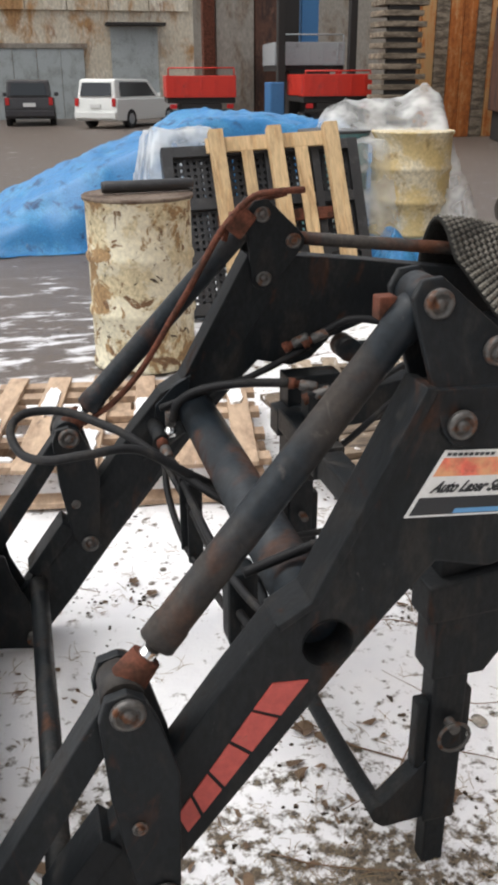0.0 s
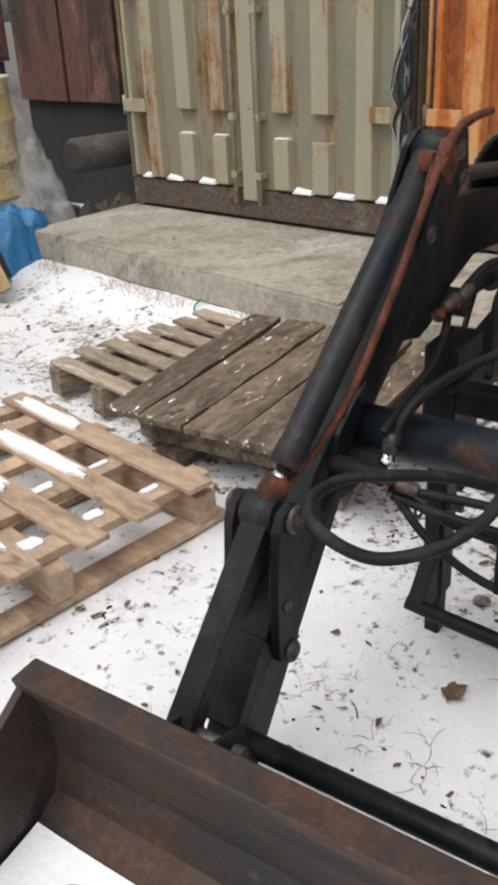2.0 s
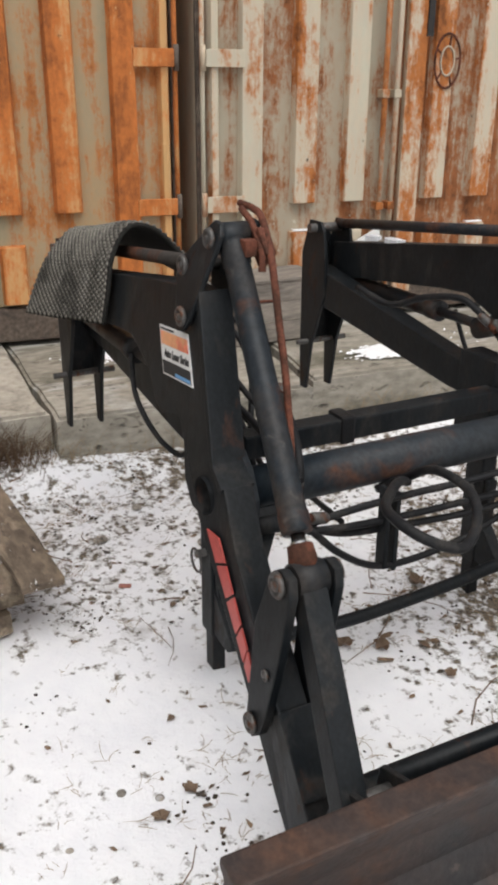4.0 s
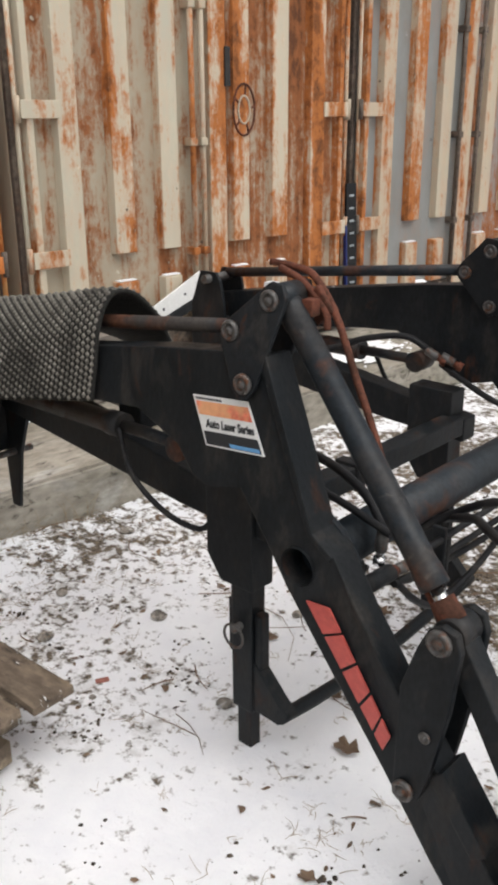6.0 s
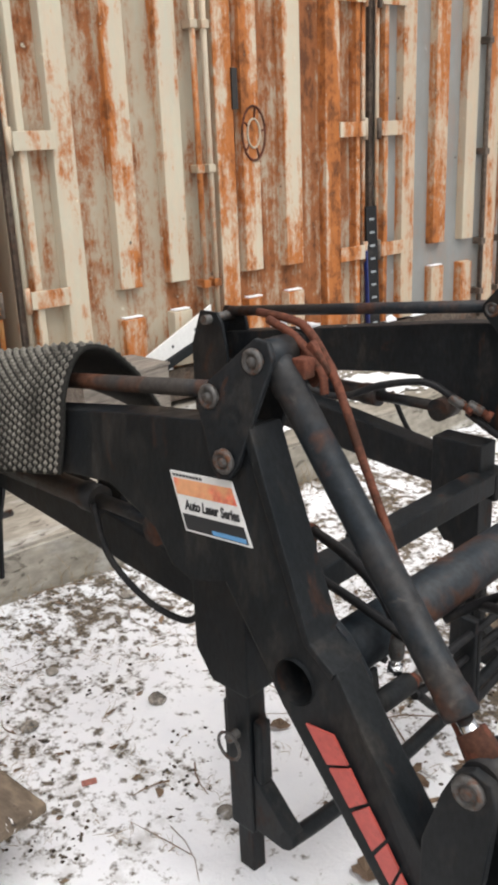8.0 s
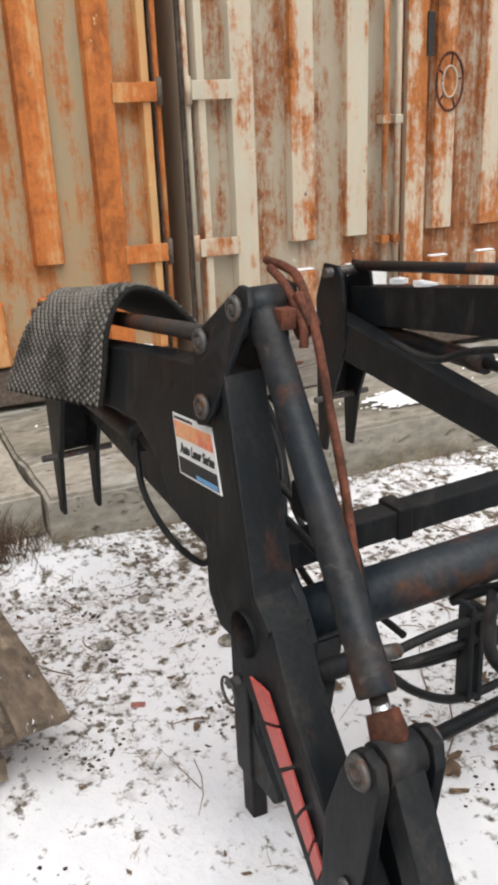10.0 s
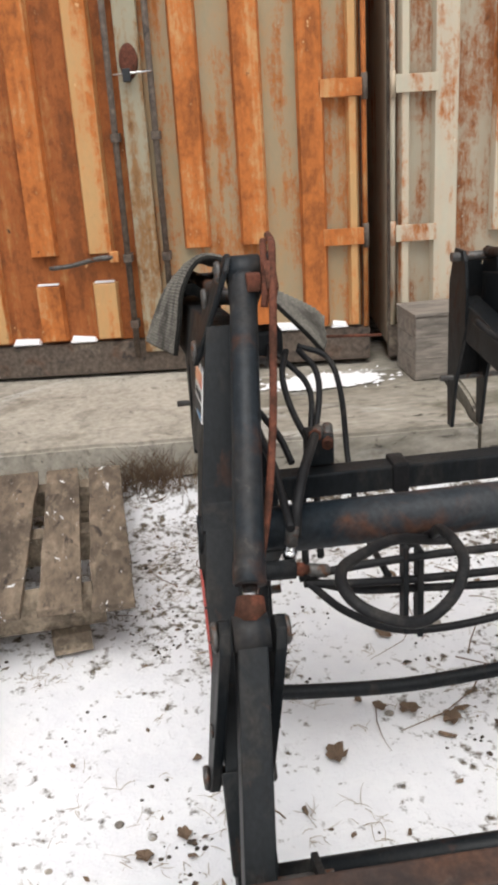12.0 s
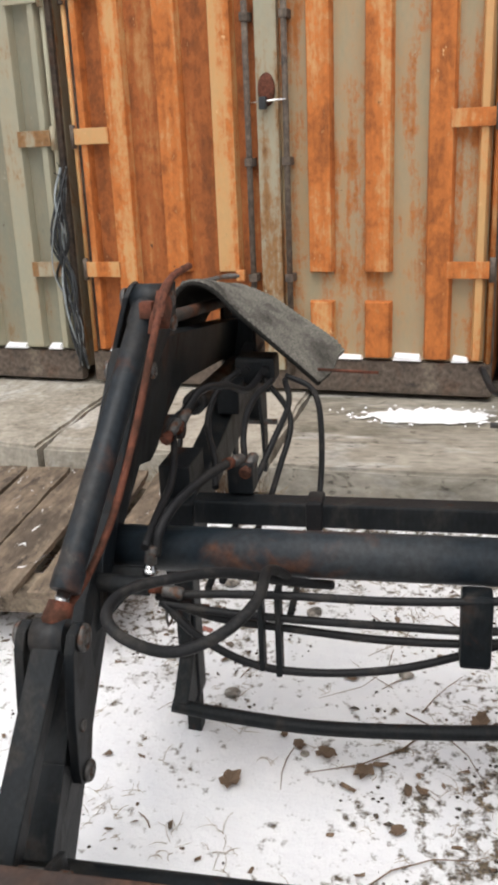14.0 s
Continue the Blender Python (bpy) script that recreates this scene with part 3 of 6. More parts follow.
def container(label, centre_along, back, paint, sheet_paint, rod_paint, lift=0.0, seed=0, north_sheet=None, tall=2.896, deep=6.06, strip_paint=None, strip=(-0.05, 0.075), bars=(-0.095, 0.12)):
    r = random.Random(seed)
    at = CORNER + ALONG * centre_along + INTO * back
    box = thing("shipping_container", label, "container", "row of containers", m=Matrix.Translation((at.x, at.y, SLAB_TOP + lift)) @ Matrix.Rotation(LINE, 4, "Z"))
    half = 1.219
    part("body", bm_box(0.05, -half, 0.06, deep, half, tall, 0.01), paint, box)
    part("sill", bm_box(-0.03, -half, 0.0, 0.048, half, 0.188, 0.012), M_SILL, box, "rust-crusted steel sill at the foot of the doors")
    part("header", bm_box(-0.02, -half, tall - 0.16, 0.048, half, tall + 0.003, 0.01), paint, box)
    for s in (-1, 1):
        y0, y1 = sorted((s * half, s * (half - 0.036)))
        # set back and coloured dark to stand in for the shaded gap between containers
        part("corner_post", bm_box(0.012, y0, 0.19, 0.048, y1, tall - 0.162, 0.006), M_SILL, box)
    for s in (-1, 1):
        y0, y1 = sorted((s * 0.006, s * 1.168))
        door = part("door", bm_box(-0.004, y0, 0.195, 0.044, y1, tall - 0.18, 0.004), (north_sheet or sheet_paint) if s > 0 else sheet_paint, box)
        for u0, u1, gap in RIBS:
            spans = ((0.21, 0.53), (0.69, tall - 0.30)) if gap else ((0.21, tall - 0.30),)
            for z0, z1 in spans:
                a, b = sorted((s * u0, s * u1))
                rib = new("rib", rib_mesh(a, b, z0, z1, 0.058, paint))
                rib.parent = door
                if gap and z1 < 0.6 and r.random() < 0.7:
                    part("snow_ledge", bm_box(-0.047, a + 0.02, z1 + 0.001, -0.006, b - 0.02, z1 + 0.009, 0.003), M_SNOW, door)
        for a, b in ((0.352, 0.503), (0.675, 0.836), (0.997, 1.093)):
            a, b = sorted((s * a, s * b))
            bm = bmesh.new()
            pts = [(a, 0.198), (b, 0.198), (b - 0.012, 0.198 + r.uniform(0.022, 0.042)), (a + 0.012, 0.198 + r.uniform(0.018, 0.04))]
            front = [bm.verts.new((-0.046, u, z - (0.018 if z > 0.2 else 0))) for u, z in pts]
            rear = [bm.verts.new((-0.005, u, z)) for u, z in pts]
            bm.faces.new(front), bm.faces.new(rear[::-1])
            for i in range(4):
                bm.faces.new((front[i], rear[i], rear[(i + 1) % 4], front[(i + 1) % 4]))
            bmesh.ops.recalc_face_normals(bm, faces=bm.faces)
            part("snow_ledge", bm, M_SNOW, door)
        u = bars[0] if s < 0 else bars[1]
        part("locking_bar", bm_tube([(-0.068, u, 0.10), (-0.068, u, tall - 0.2)], 0.017), rod_paint, door, "rusty upright locking bar")
        for z in (0.27, 0.64, 1.27, 2.0):
            part("bar_guide", bm_box(-0.089, u - 0.024, z, -0.004, u + 0.024, z + 0.045, 0.005), rod_paint, door)
        for z in (0.662, 1.425, 2.19):
            a, b = sorted((s * 0.965, s * 1.185))
            hinge = part("hinge", bm_box(-0.072, a, z, -0.0585, b, z + 0.09, 0.004), paint, door)
            part("hinge_pin", bm_tube([(-0.056, s * 1.199, z - 0.02), (-0.056, s * 1.199, z + 0.11)], 0.016), rod_paint, hinge)
        part("door_seal", bm_tube([(-0.032, s * 1.197, 0.195), (-0.032, s * 1.197, tall - 0.2)], 0.014, 8), paint, door)
    part("lock_strip", bm_box(-0.052, strip[0], 0.12, -0.005, strip[1], tall - 0.2, 0.008), strip_paint or paint, box, "flat upright steel strip over the door joint")
    return box


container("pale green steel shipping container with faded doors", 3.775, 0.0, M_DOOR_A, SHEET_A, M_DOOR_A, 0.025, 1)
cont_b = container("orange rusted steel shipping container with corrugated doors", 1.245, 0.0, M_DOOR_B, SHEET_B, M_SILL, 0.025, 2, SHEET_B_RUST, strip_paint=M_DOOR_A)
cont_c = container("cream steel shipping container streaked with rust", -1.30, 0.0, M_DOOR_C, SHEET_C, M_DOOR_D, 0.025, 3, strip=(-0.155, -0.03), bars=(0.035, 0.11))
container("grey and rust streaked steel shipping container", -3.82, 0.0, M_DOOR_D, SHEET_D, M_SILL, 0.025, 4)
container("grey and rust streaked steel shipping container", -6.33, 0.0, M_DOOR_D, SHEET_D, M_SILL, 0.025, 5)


def on_doors(along, up, out=0.06):
    p = CORNER + ALONG * along - INTO * out
    return (p.x, p.y, up)


def lock_on(box):
    """The pressed lock plate, its rust, the padlock and the crossing bolt."""
    bm = bm_lathe([(0.02, 0.0), (0.055, 0.0), (0.062, 0.006), (0.05, 0.014), (0.02, 0.01)], 20)
    bmesh.ops.transform(bm, matrix=Matrix.Translation((-0.054, 0.012, 1.66)) @ Matrix.Rotation(radians(-90), 4, "Y") @ Matrix.Diagonal((1.4, 0.8, 1, 1)), verts=bm.verts)
    plate = part("lock_plate", bm, M_RUSTPIPE, box, "round rusty lock plate")
    part("bolt", bm_tube([(-0.095, -0.105, 1.607), (-0.095, 0.095, 1.597)], 0.006, 8), M_CHROME, plate)
    part("padlock", bm_box(-0.108, 0.005, 1.56, -0.07, 0.045, 1.625, 0.006), M_INK, plate)


lock_on(cont_b)


def pressed_badge(box, y, z):
    """A round rust-eaten pressing on a rib, with a torn slot over it."""
    ring = lambda q, n=24: [(-0.061, y + q * math.cos(2 * math.pi * k / n), z + 1.75 * q * math.sin(2 * math.pi * k / n)) for k in range(n + 1)]
    badge = part("pressed_badge", bm_tube(ring(0.084), 0.007, 8), M_RUSTPIPE, box, "round rusted pressing on the door")
    part("inner_ring", bm_tube(ring(0.045), 0.006, 8), M_DOOR_D, badge)
    for k in range(5):
        a = 0.5 + 2 * math.pi * k / 5
        part("spoke", bm_tube([(-0.060, y + 0.045 * math.cos(a), z + 0.079 * math.sin(a)), (-0.060, y + 0.084 * math.cos(a), z + 0.147 * math.sin(a))], 0.006, 6), M_RUSTPIPE, badge)
    part("torn_slot", bm_box(-0.066, y + 0.107, z + 0.13, -0.0525, y + 0.145, z + 0.345, 0), M_DARK, badge, "dark torn slot")


pressed_badge(cont_c, -0.288, 1.468)


def door_handle(box, y, z, s):
    h = part("door_handle", bm_tube(curve_points([(-0.075, y, z), (-0.085, y + s * 0.1, z - 0.006), (-0.08, y + s * 0.24, z - 0.035), (-0.07, y + s * 0.36, z - 0.045)], 4), [0.016] * 4 + [0.013] * 9, 8), M_PIN, box, "bent steel door handle")
    part("handle_hub", bm_box(-0.088, y - 0.03, z - 0.03, -0.05, y + 0.02, z + 0.03, 0.005), M_DOOR_B, h)


door_handle(cont_b, 0.20, 0.675, 1)


# ---- front loader ----
MID = 1.81
loader = thing("front_loader", "black tractor front loader standing on parking legs in snow", "farm machine")


AXIS = 1.835


def lat(z):
    """From the loader's axis to the middle of the links: both arms lean outwards towards the ground."""
    return 0.545 + (1.31 - z) * 0.109


def face(x, z, side, off):
    """A place off metres outwards from an arm's middle plane."""
    return Vector((x, AXIS + side * (lat(z) + off), z))


def skin(x, z, side, lift=0.0):
    """A place on an arm's outer plate: the north upper boom leans out, its lower boom stands upright; the south arm stands straight."""
    if side > 0:
        return Vector((x, AXIS + 0.61 + (1.2 - max(z, 0.70)) * 0.147 + lift, z))
    return Vector((x - 0.018, AXIS - 0.632 - lift, z))


THICK = 0.075


def crank_at(x, z, side, off):
    """The bell crank leans more than its arm."""
    return Vector((x, AXIS + side * (0.518 + (1.325 - z) * 0.36 + off), z))


def sheet(loop, off0, off1, side, bevel=0.004):
    """A plate in an arm's leaning plane: outline in x, z; from off0 to off1 outwards from the arm's middle."""
    return bm_plate(loop, lambda x, z, k: face(x, z, side, off1 if k else off0), bevel)


def spot(x, z, side, off=0.0):
    return face(x, z, side, off)


ARM = [(1.92, 1.04), (1.215, 1.140), (0.97, 1.175), (0.775, 1.197), (0.641, 1.200), (0.523, 0.957), (0.464, 0.861), (0.436, 0.812), (0.385, 0.806), (0.299, 0.697), (0.202, 0.565), (0.08, 0.40), (-0.03, 0.255),
       (-0.085, 0.18), (-0.085, 0.05), (-0.02, 0.03), (0.084, 0.155), (0.216, 0.331), (0.368, 0.519), (0.507, 0.693), (0.584, 0.785), (0.676, 0.884), (0.78, 0.858), (0.84, 0.876), (0.90, 0.94), (1.06, 1.0), (1.20, 0.99), (1.92, 0.90)]
CRANK = [(0.668, 1.366), (0.632, 1.362), (0.612, 1.335), (0.615, 1.300), (0.645, 1.130), (0.660, 1.108), (0.688, 1.103), (0.712, 1.122), (0.784, 1.226), (0.787, 1.252), (0.767, 1.276)]
CRANK_PINS = ((0.752, 1.248), (0.655, 1.326), (0.678, 1.140))
LINK = [(0.157, 0.68), (0.135, 0.73), (0.106, 0.746), (0.070, 0.738), (0.057, 0.70), (0.066, 0.555), (0.092, 0.39), (0.108, 0.335), (0.14, 0.308), (0.172, 0.322), (0.185, 0.58)]
STICKER = [(0.856, 1.078), (0.675, 1.095), (0.608, 0.979), (0.797, 0.963)]


def boss(p, side, radius, parent, out=0.018, name="pin"):
    """A pin's end: a collar, a recessed ring and the pin's head."""
    bm = bm_lathe([(radius, 0.0), (radius, out * 0.6), (radius * 0.86, out), (radius * 0.66, out), (radius * 0.62, out * 0.55), (radius * 0.4, out * 0.55), (radius * 0.36, out * 1.05), (radius * 0.1, out * 1.1)], 20)
    bmesh.ops.transform(bm, matrix=Matrix.Translation(p) @ Matrix.Rotation(radians(-90 * side), 4, "X"), verts=bm.verts)
    return part(name, bm, M_PIN, parent, "worn bare steel pin")


def build_arm(side):
    bm = bm_plate(ARM, lambda x, z, k: skin(x, z, side, 0.0 if k else -THICK), 0.005)
    arm = part("loader_arm", bm, M_BLACK, loader, "black painted boom arm with scuffs and rust")
    # raised front flange and the step where the lower boom sleeves in
    part("front_flange", bm_plate([(0.655, 1.203), (0.632, 1.208), (0.447, 0.842), (0.386, 0.806), (0.392, 0.792), (0.462, 0.835)], lambda x, z, k: skin(x, z, side, 0.006 if k else -THICK - 0.006), 0.003), M_BLACK, arm)
    part("boom_sleeve", bm_plate([(0.100, 0.385), (0.066, 0.418), (-0.050, 0.262), (-0.015, 0.235)], lambda x, z, k: skin(x, z, side, 0.008 if k else -THICK - 0.008), 0.003), M_BLACK, arm)
    # the torque tube's open end: a round hole cut through the arm's box, the tube's bore behind it
    at = skin(0.480, 0.752, side)
    turn = Matrix.Translation(at) @ Matrix.Rotation(radians(-90 * side), 4, "X")
    knife = bm_lathe([(0.047, -0.08), (0.047, 0.04)], 32)
    bmesh.ops.transform(knife, matrix=turn, verts=knife.verts)
    cutter = new("cutter", mesh_of(knife, "cutter", M_DARK))
    cut = arm.modifiers.new("hole", "BOOLEAN")
    cut.operation, cut.object, cut.solver = "DIFFERENCE", cutter, "EXACT"
    bpy.context.view_layer.update()
    holed = bpy.data.meshes.new_from_object(arm.evaluated_get(bpy.context.evaluated_depsgraph_get()))
    arm.modifiers.clear()
    arm.data = holed
    bpy.data.objects.remove(cutter)
    ring = bm_tube([(0.0, 0.0, -0.079), (0.0, 0.0, 0.004)], 0.0462, 32, caps=False)
    bmesh.ops.transform(ring, matrix=turn, verts=ring.verts)
    part("tube_bore", ring, M_BLACK, arm, "open round end of the torque tube")
    if side > 0:
        part("tube_gusset", bm_plate([(0.47, 0.86), (0.42, 0.83), (0.365, 0.77), (0.35, 0.63), (0.38, 0.62), (0.44, 0.66)], lambda x, z, k: skin(x, z, side, -THICK - (0.014 if k else -0.004)), 0.003), M_STEEL_BROWN, arm)
    # red slanted stripes
    a0, a1 = Vector((0.446, 0.681)), Vector((0.380, 0.687))
    b0, b1 = Vector((0.221, 0.388)), Vector((0.203, 0.432))
    cuts = (0, 0.225, 0.247, 0.46, 0.484, 0.69, 0.714, 0.87, 0.894, 1.0)
    for t0, t1 in zip(cuts[::2], cuts[1::2]):
        q = [a0.lerp(b0, t0), a1.lerp(b1, max(0, t0 - 0.035)), a1.lerp(b1, t1 - (0.035 if t1 < 1 else 0)), a0.lerp(b0, t1)]
        part("red_stripe", bm_plate([tuple(v) for v in q], lambda x, z, k: skin(x, z, side, 0.0025 if k else -0.002), 0), M_RED, arm, "faded red decal stripe")
    # the printed label
    def on_face(x, z, lift):
        return skin(x, z, side, lift)

    def quad(u0, u1, v0, v1, lift, material, name, parent, label=""):
        """u from the label's reading start to its end, v from its foot to its top."""
        tl, tr, br, bl = [Vector(p) for p in STICKER] if side > 0 else [Vector(STICKER[k]) for k in (1, 0, 3, 2)]
        at = lambda u, v: bl.lerp(br, u).lerp(tl.lerp(tr, u), v)
        loop = [tuple(at(u, v)) for u, v in ((u0, v0), (u1, v0), (u1, v1), (u0, v1))]
        return part(name, bm_plate(loop, lambda x, z, k: on_face(x, z, lift if k else -0.002), 0), material, parent, label)

    label = quad(0, 1, 0, 1, 0.0025, M_WHITE, "label", arm, "white bordered printed label with sunset colours")
    quad(0.03, 0.97, 0.62, 0.89, 0.0034, M_ORANGE, "label_print", label)
    quad(0.03, 0.97, 0.035, 0.30, 0.0034, M_INK, "label_print", label)
    quad(0.45, 0.95, 0.05, 0.12, 0.0042, M_LABEL_BLUE, "label_print", label)
    for k in range(9):
        quad(0.04 + 0.055 * k, 0.04 + 0.055 * k + 0.04, 0.92, 0.965, 0.0034, M_INK, "label_print", label)
    words = bpy.data.curves.new("lettering", "FONT")
    words.body, words.size, words.extrude, words.shear, words.offset = "Auto Laser Series", 0.030, 0.0004, 0.4, 0.0011
    text = new("lettering", words)
    bpy.context.view_layer.update()
    me = bpy.data.meshes.new_from_object(text.evaluated_get(bpy.context.evaluated_depsgraph_get()))
    bpy.data.objects.remove(text)
    width = max(v.co.x for v in me.vertices)
    tl, tr, br, bl = [Vector(p) for p in STICKER] if side > 0 else [Vector(STICKER[k]) for k in (1, 0, 3, 2)]
    for v in me.vertices:
        u, w, lift = 0.10 + 0.86 * v.co.x / width, 0.38 + v.co.y / 0.13, v.co.z
        p = bl.lerp(br, u).lerp(tl.lerp(tr, u), w)
        v.co = on_face(p.x, p.y, 0.0032 + lift)
    me.materials.append(M_INK)
    ob = new("lettering", me)
    ob.parent = label
    # bell crank: a plate on either face, with three pins through both
    for off in (0.040, -0.054):
        part("bell_crank_plate", bm_plate(CRANK, lambda x, z, k, off=off: crank_at(x, z, side, off + (0.014 if k else 0)), 0.004), M_BLACK, loader)
    for x, z in CRANK_PINS:
        pin = part("crank_pin", bm_tube([crank_at(x, z, side, -0.06), crank_at(x, z, side, 0.052)], 0.017, 14), M_PIN, loader)
        boss(crank_at(x, z, side, 0.054), side, 0.026, pin, 0.012, "pin_head")
        boss(crank_at(x, z, side, -0.054), -side, 0.022, pin, 0.010, "pin_head")
    # bucket cylinder from the crank down to the link
    top, foot = crank_at(0.655, 1.326, side, 0.0), face(0.102, 0.712, side, 0.0)
    d = (foot - top).normalized()
    barrel_end = top + d * 0.735
    cyl = part("bucket_cylinder", bm_tube([top + d * 0.01, top + d * 0.03, top + d * 0.035, top + d * 0.075, top + d * 0.08, barrel_end - d * 0.05, barrel_end - d * 0.045, barrel_end - d * 0.004, barrel_end], [0.03, 0.035, 0.035, 0.035, 0.032, 0.032, 0.0345, 0.0345, 0.031], 24), M_STEEL_BROWN, loader, "scuffed steel hydraulic cylinder with rust")
    part("piston_rod", bm_tube([barrel_end, foot - d * 0.03], 0.016, 14), M_CHROME, cyl, "bright chromed rod")
    part("rod_eye", bm_tube([face(0.102, 0.712, side, -0.036), face(0.102, 0.712, side, 0.036)], [0.038, 0.038], 20), M_STEEL_BROWN, cyl)
    part("rod_clevis", bm_tube([foot - d * 0.072, foot - d * 0.02], [0.028, 0.034], 16), M_RUSTPIPE, cyl)
    part("cylinder_eye", bm_tube([crank_at(0.655, 1.326, side, -0.038), crank_at(0.655, 1.326, side, 0.038)], 0.036, 20), M_STEEL_BROWN, cyl)
    part("port_block", bm_box(-0.016, -0.016, -0.02, 0.016, 0.016, 0.02, 0.004), M_RUSTPIPE, cyl).matrix_local = Matrix.Translation(top + d * 0.05 + Vector((-0.03, -side * 0.02, 0.02)))
    # link plates on either side, and the bar to the bucket
    for off in (0.044, -0.066):
        link = part("link_plate", sheet(LINK, off, off + 0.022, side), M_BLACK, loader)
        o = off + (0.022 if off > 0 else 0)
        boss(spot(0.105, 0.712, side, o), side if off > 0 else -side, 0.030, link, 0.012, "pin_head")
        boss(spot(0.143, 0.345, side, o), side if off > 0 else -side, 0.026, link, 0.012, "pin_head")
        boss(spot(0.110, 0.49, side, o), side if off > 0 else -side, 0.014, link, 0.006, "bolt_head")
    part("link_pin", bm_tube([spot(0.143, 0.345, side, -0.06), spot(0.143, 0.345, side, 0.06)], 0.02, 14), M_PIN, loader)
    bar = [(0.125, 0.700), (0.080, 0.725), (-0.185, 0.345), (-0.172, 0.315), (-0.138, 0.312)]
    part("bucket_link", sheet(bar, -0.030, 0.030, side), M_BLACK, loader, "black steel bar between link and bucket")
    # levelling rod to the mast, lift cylinder under the arm
    part("levelling_rod", bm_tube([crank_at(0.752, 1.248, side, 0.0), face(1.88, 1.12, side, 0.0)], 0.019, 14), M_STEEL_BROWN, loader, "long brown steel levelling rod")
    lift0, lift1 = Vector((1.80, MID + side * 0.58, 0.885)), Vector((0.95, MID + side * (0.60 if side > 0 else 0.55), 0.905))
    lift = part("lift_cylinder", bm_tube([lift0, lift0.lerp(lift1, 0.62), lift0.lerp(lift1, 0.63), lift0.lerp(lift1, 0.70)], [0.032, 0.032, 0.037, 0.037], 18), M_STEEL_BROWN, loader)
    part("piston_rod", bm_tube([lift0.lerp(lift1, 0.70), lift1], 0.018, 14), M_STEEL_BROWN, lift)
    part("rod_eye", bm_tube([lift1 + Vector((0, -0.04, 0)), lift1 + Vector((0, 0.04, 0))], 0.036, 18), M_STEEL_BROWN, lift)
    # mast plates at the rear
    ym = 2.375 if side > 0 else 1.31
    MAST = [(1.82, 1.10), (1.845, 1.135), (1.93, 1.135), (1.985, 1.0), (1.985, 0.60), (1.975, 0.40), (1.93, 0.40), (1.89, 0.62), (1.80, 0.84), (1.80, 1.0)]
    mast = None
    for y in (ym - 0.062, ym + 0.062):
        mast = part("mast_plate", bm_plate(MAST, lambda x, z, k, y=y: (x, y + (0.007 if k else -0.007), z), 0.003), M_BLACK, loader)
    part("mast_web", bm_box(1.955, ym - 0.054, 0.62, 1.97, ym + 0.054, 1.08, 0.003), M_BLACK, loader)
    part("mast_bolt", bm_tube([(1.88, ym - 0.1, 1.108), (1.88, ym + 0.1, 1.108)], 0.018, 14), M_PIN, mast)
    part("mast_bolt", bm_tube([(1.92, ym - 0.12, 0.62), (1.92, ym + 0.12, 0.62)], 0.012, 10), M_PIN, mast)
    # box beam running down to the stand leg
    yb = 2.33 if side > 0 else 1.33
    part("frame_beam", bm_plate([(1.90, 0.95), (1.90, 0.80), (1.0, 0.70), (0.70, 0.685), (0.70, 0.765), (1.02, 0.815)], lambda x, z, k: (x, yb + (0.04 if k else -0.04), z), 0.006), M_BLACK, loader, "black box-section frame beam")
    # parking leg: sleeve, leg, foot, forward bracket
    yl = 2.345 if side > 0 else 1.36
    leg = part("parking_leg", bm_box(0.750, yl - 0.029, 0.13, 0.826, yl + 0.029, 0.72, 0.006), M_BLACK, loader, "square steel parking leg standing in snow")
    part("foot", bm_box(0.763, yl - 0.021, -0.015, 0.813, yl + 0.021, 0.15, 0.004), M_BLACK, leg)
    part("leg_sleeve", bm_plate([(0.735, 0.86), (0.90, 0.86), (0.90, 0.60), (0.85, 0.53), (0.735, 0.53)], lambda x, z, k: (x, yl + (0.043 if k else -0.043), z), 0.004), M_BLACK, leg)
    part("leg_bracket", bm_plate([(0.752, 0.30), (0.752, 0.14), (0.66, 0.135), (0.635, 0.155), (0.635, 0.185), (0.66, 0.205)], lambda x, z, k: (x, yl + (0.022 if k else -0.022), z), 0.004), M_BLACK, leg)
    part("locking_pin", bm_tube([(0.79, yl - 0.06, 0.405), (0.79, yl + 0.06, 0.405)], 0.012, 10), M_PIN, leg)
    ring_pts = [(0.79 + 0.035 * math.cos(a), yl + side * 0.058, 0.385 + 0.035 * math.sin(a)) for a in [2 * math.pi * k / 14 for k in range(15)]]
    part("pin_ring", bm_tube(ring_pts, 0.004, 6), M_PIN, leg)
    part("leg_lug", bm_box(0.826, yl - 0.018, 0.30, 0.846, yl + 0.018, 0.47, 0.006), M_BLACK, leg)
    part("leg_lug", bm_box(0.724, yl - 0.018, 0.28, 0.750, yl + 0.018, 0.45, 0.006), M_BLACK, leg)


for s in (1, -1):
    build_arm(s)
part("torque_tube", bm_tube([(0.466, 1.272, 0.752), (0.490, 2.440, 0.738)], 0.056, 28), M_TUBE, loader, "thick round cross tube between the arms")
for side in (1, -1):
    web = [(0.0, 0.0), (0.0, 0.115), (0.155, 0.115)]
    part("tube_web", bm_plate(web, lambda a, b, k: (0.425 - 0.72 * a + (0.010 if k else 0), AXIS + side * (0.488 + b) + (0 if side > 0 else 0.04), 0.715 - 0.80 * a), 0.002), M_BLACK, loader, "black triangular web from tube to arm")
part("cross_rail", bm_box(0.70, 1.372, 0.712, 0.768, 2.288, 0.778, 0.006), M_BLACK, loader, "square black cross rail")
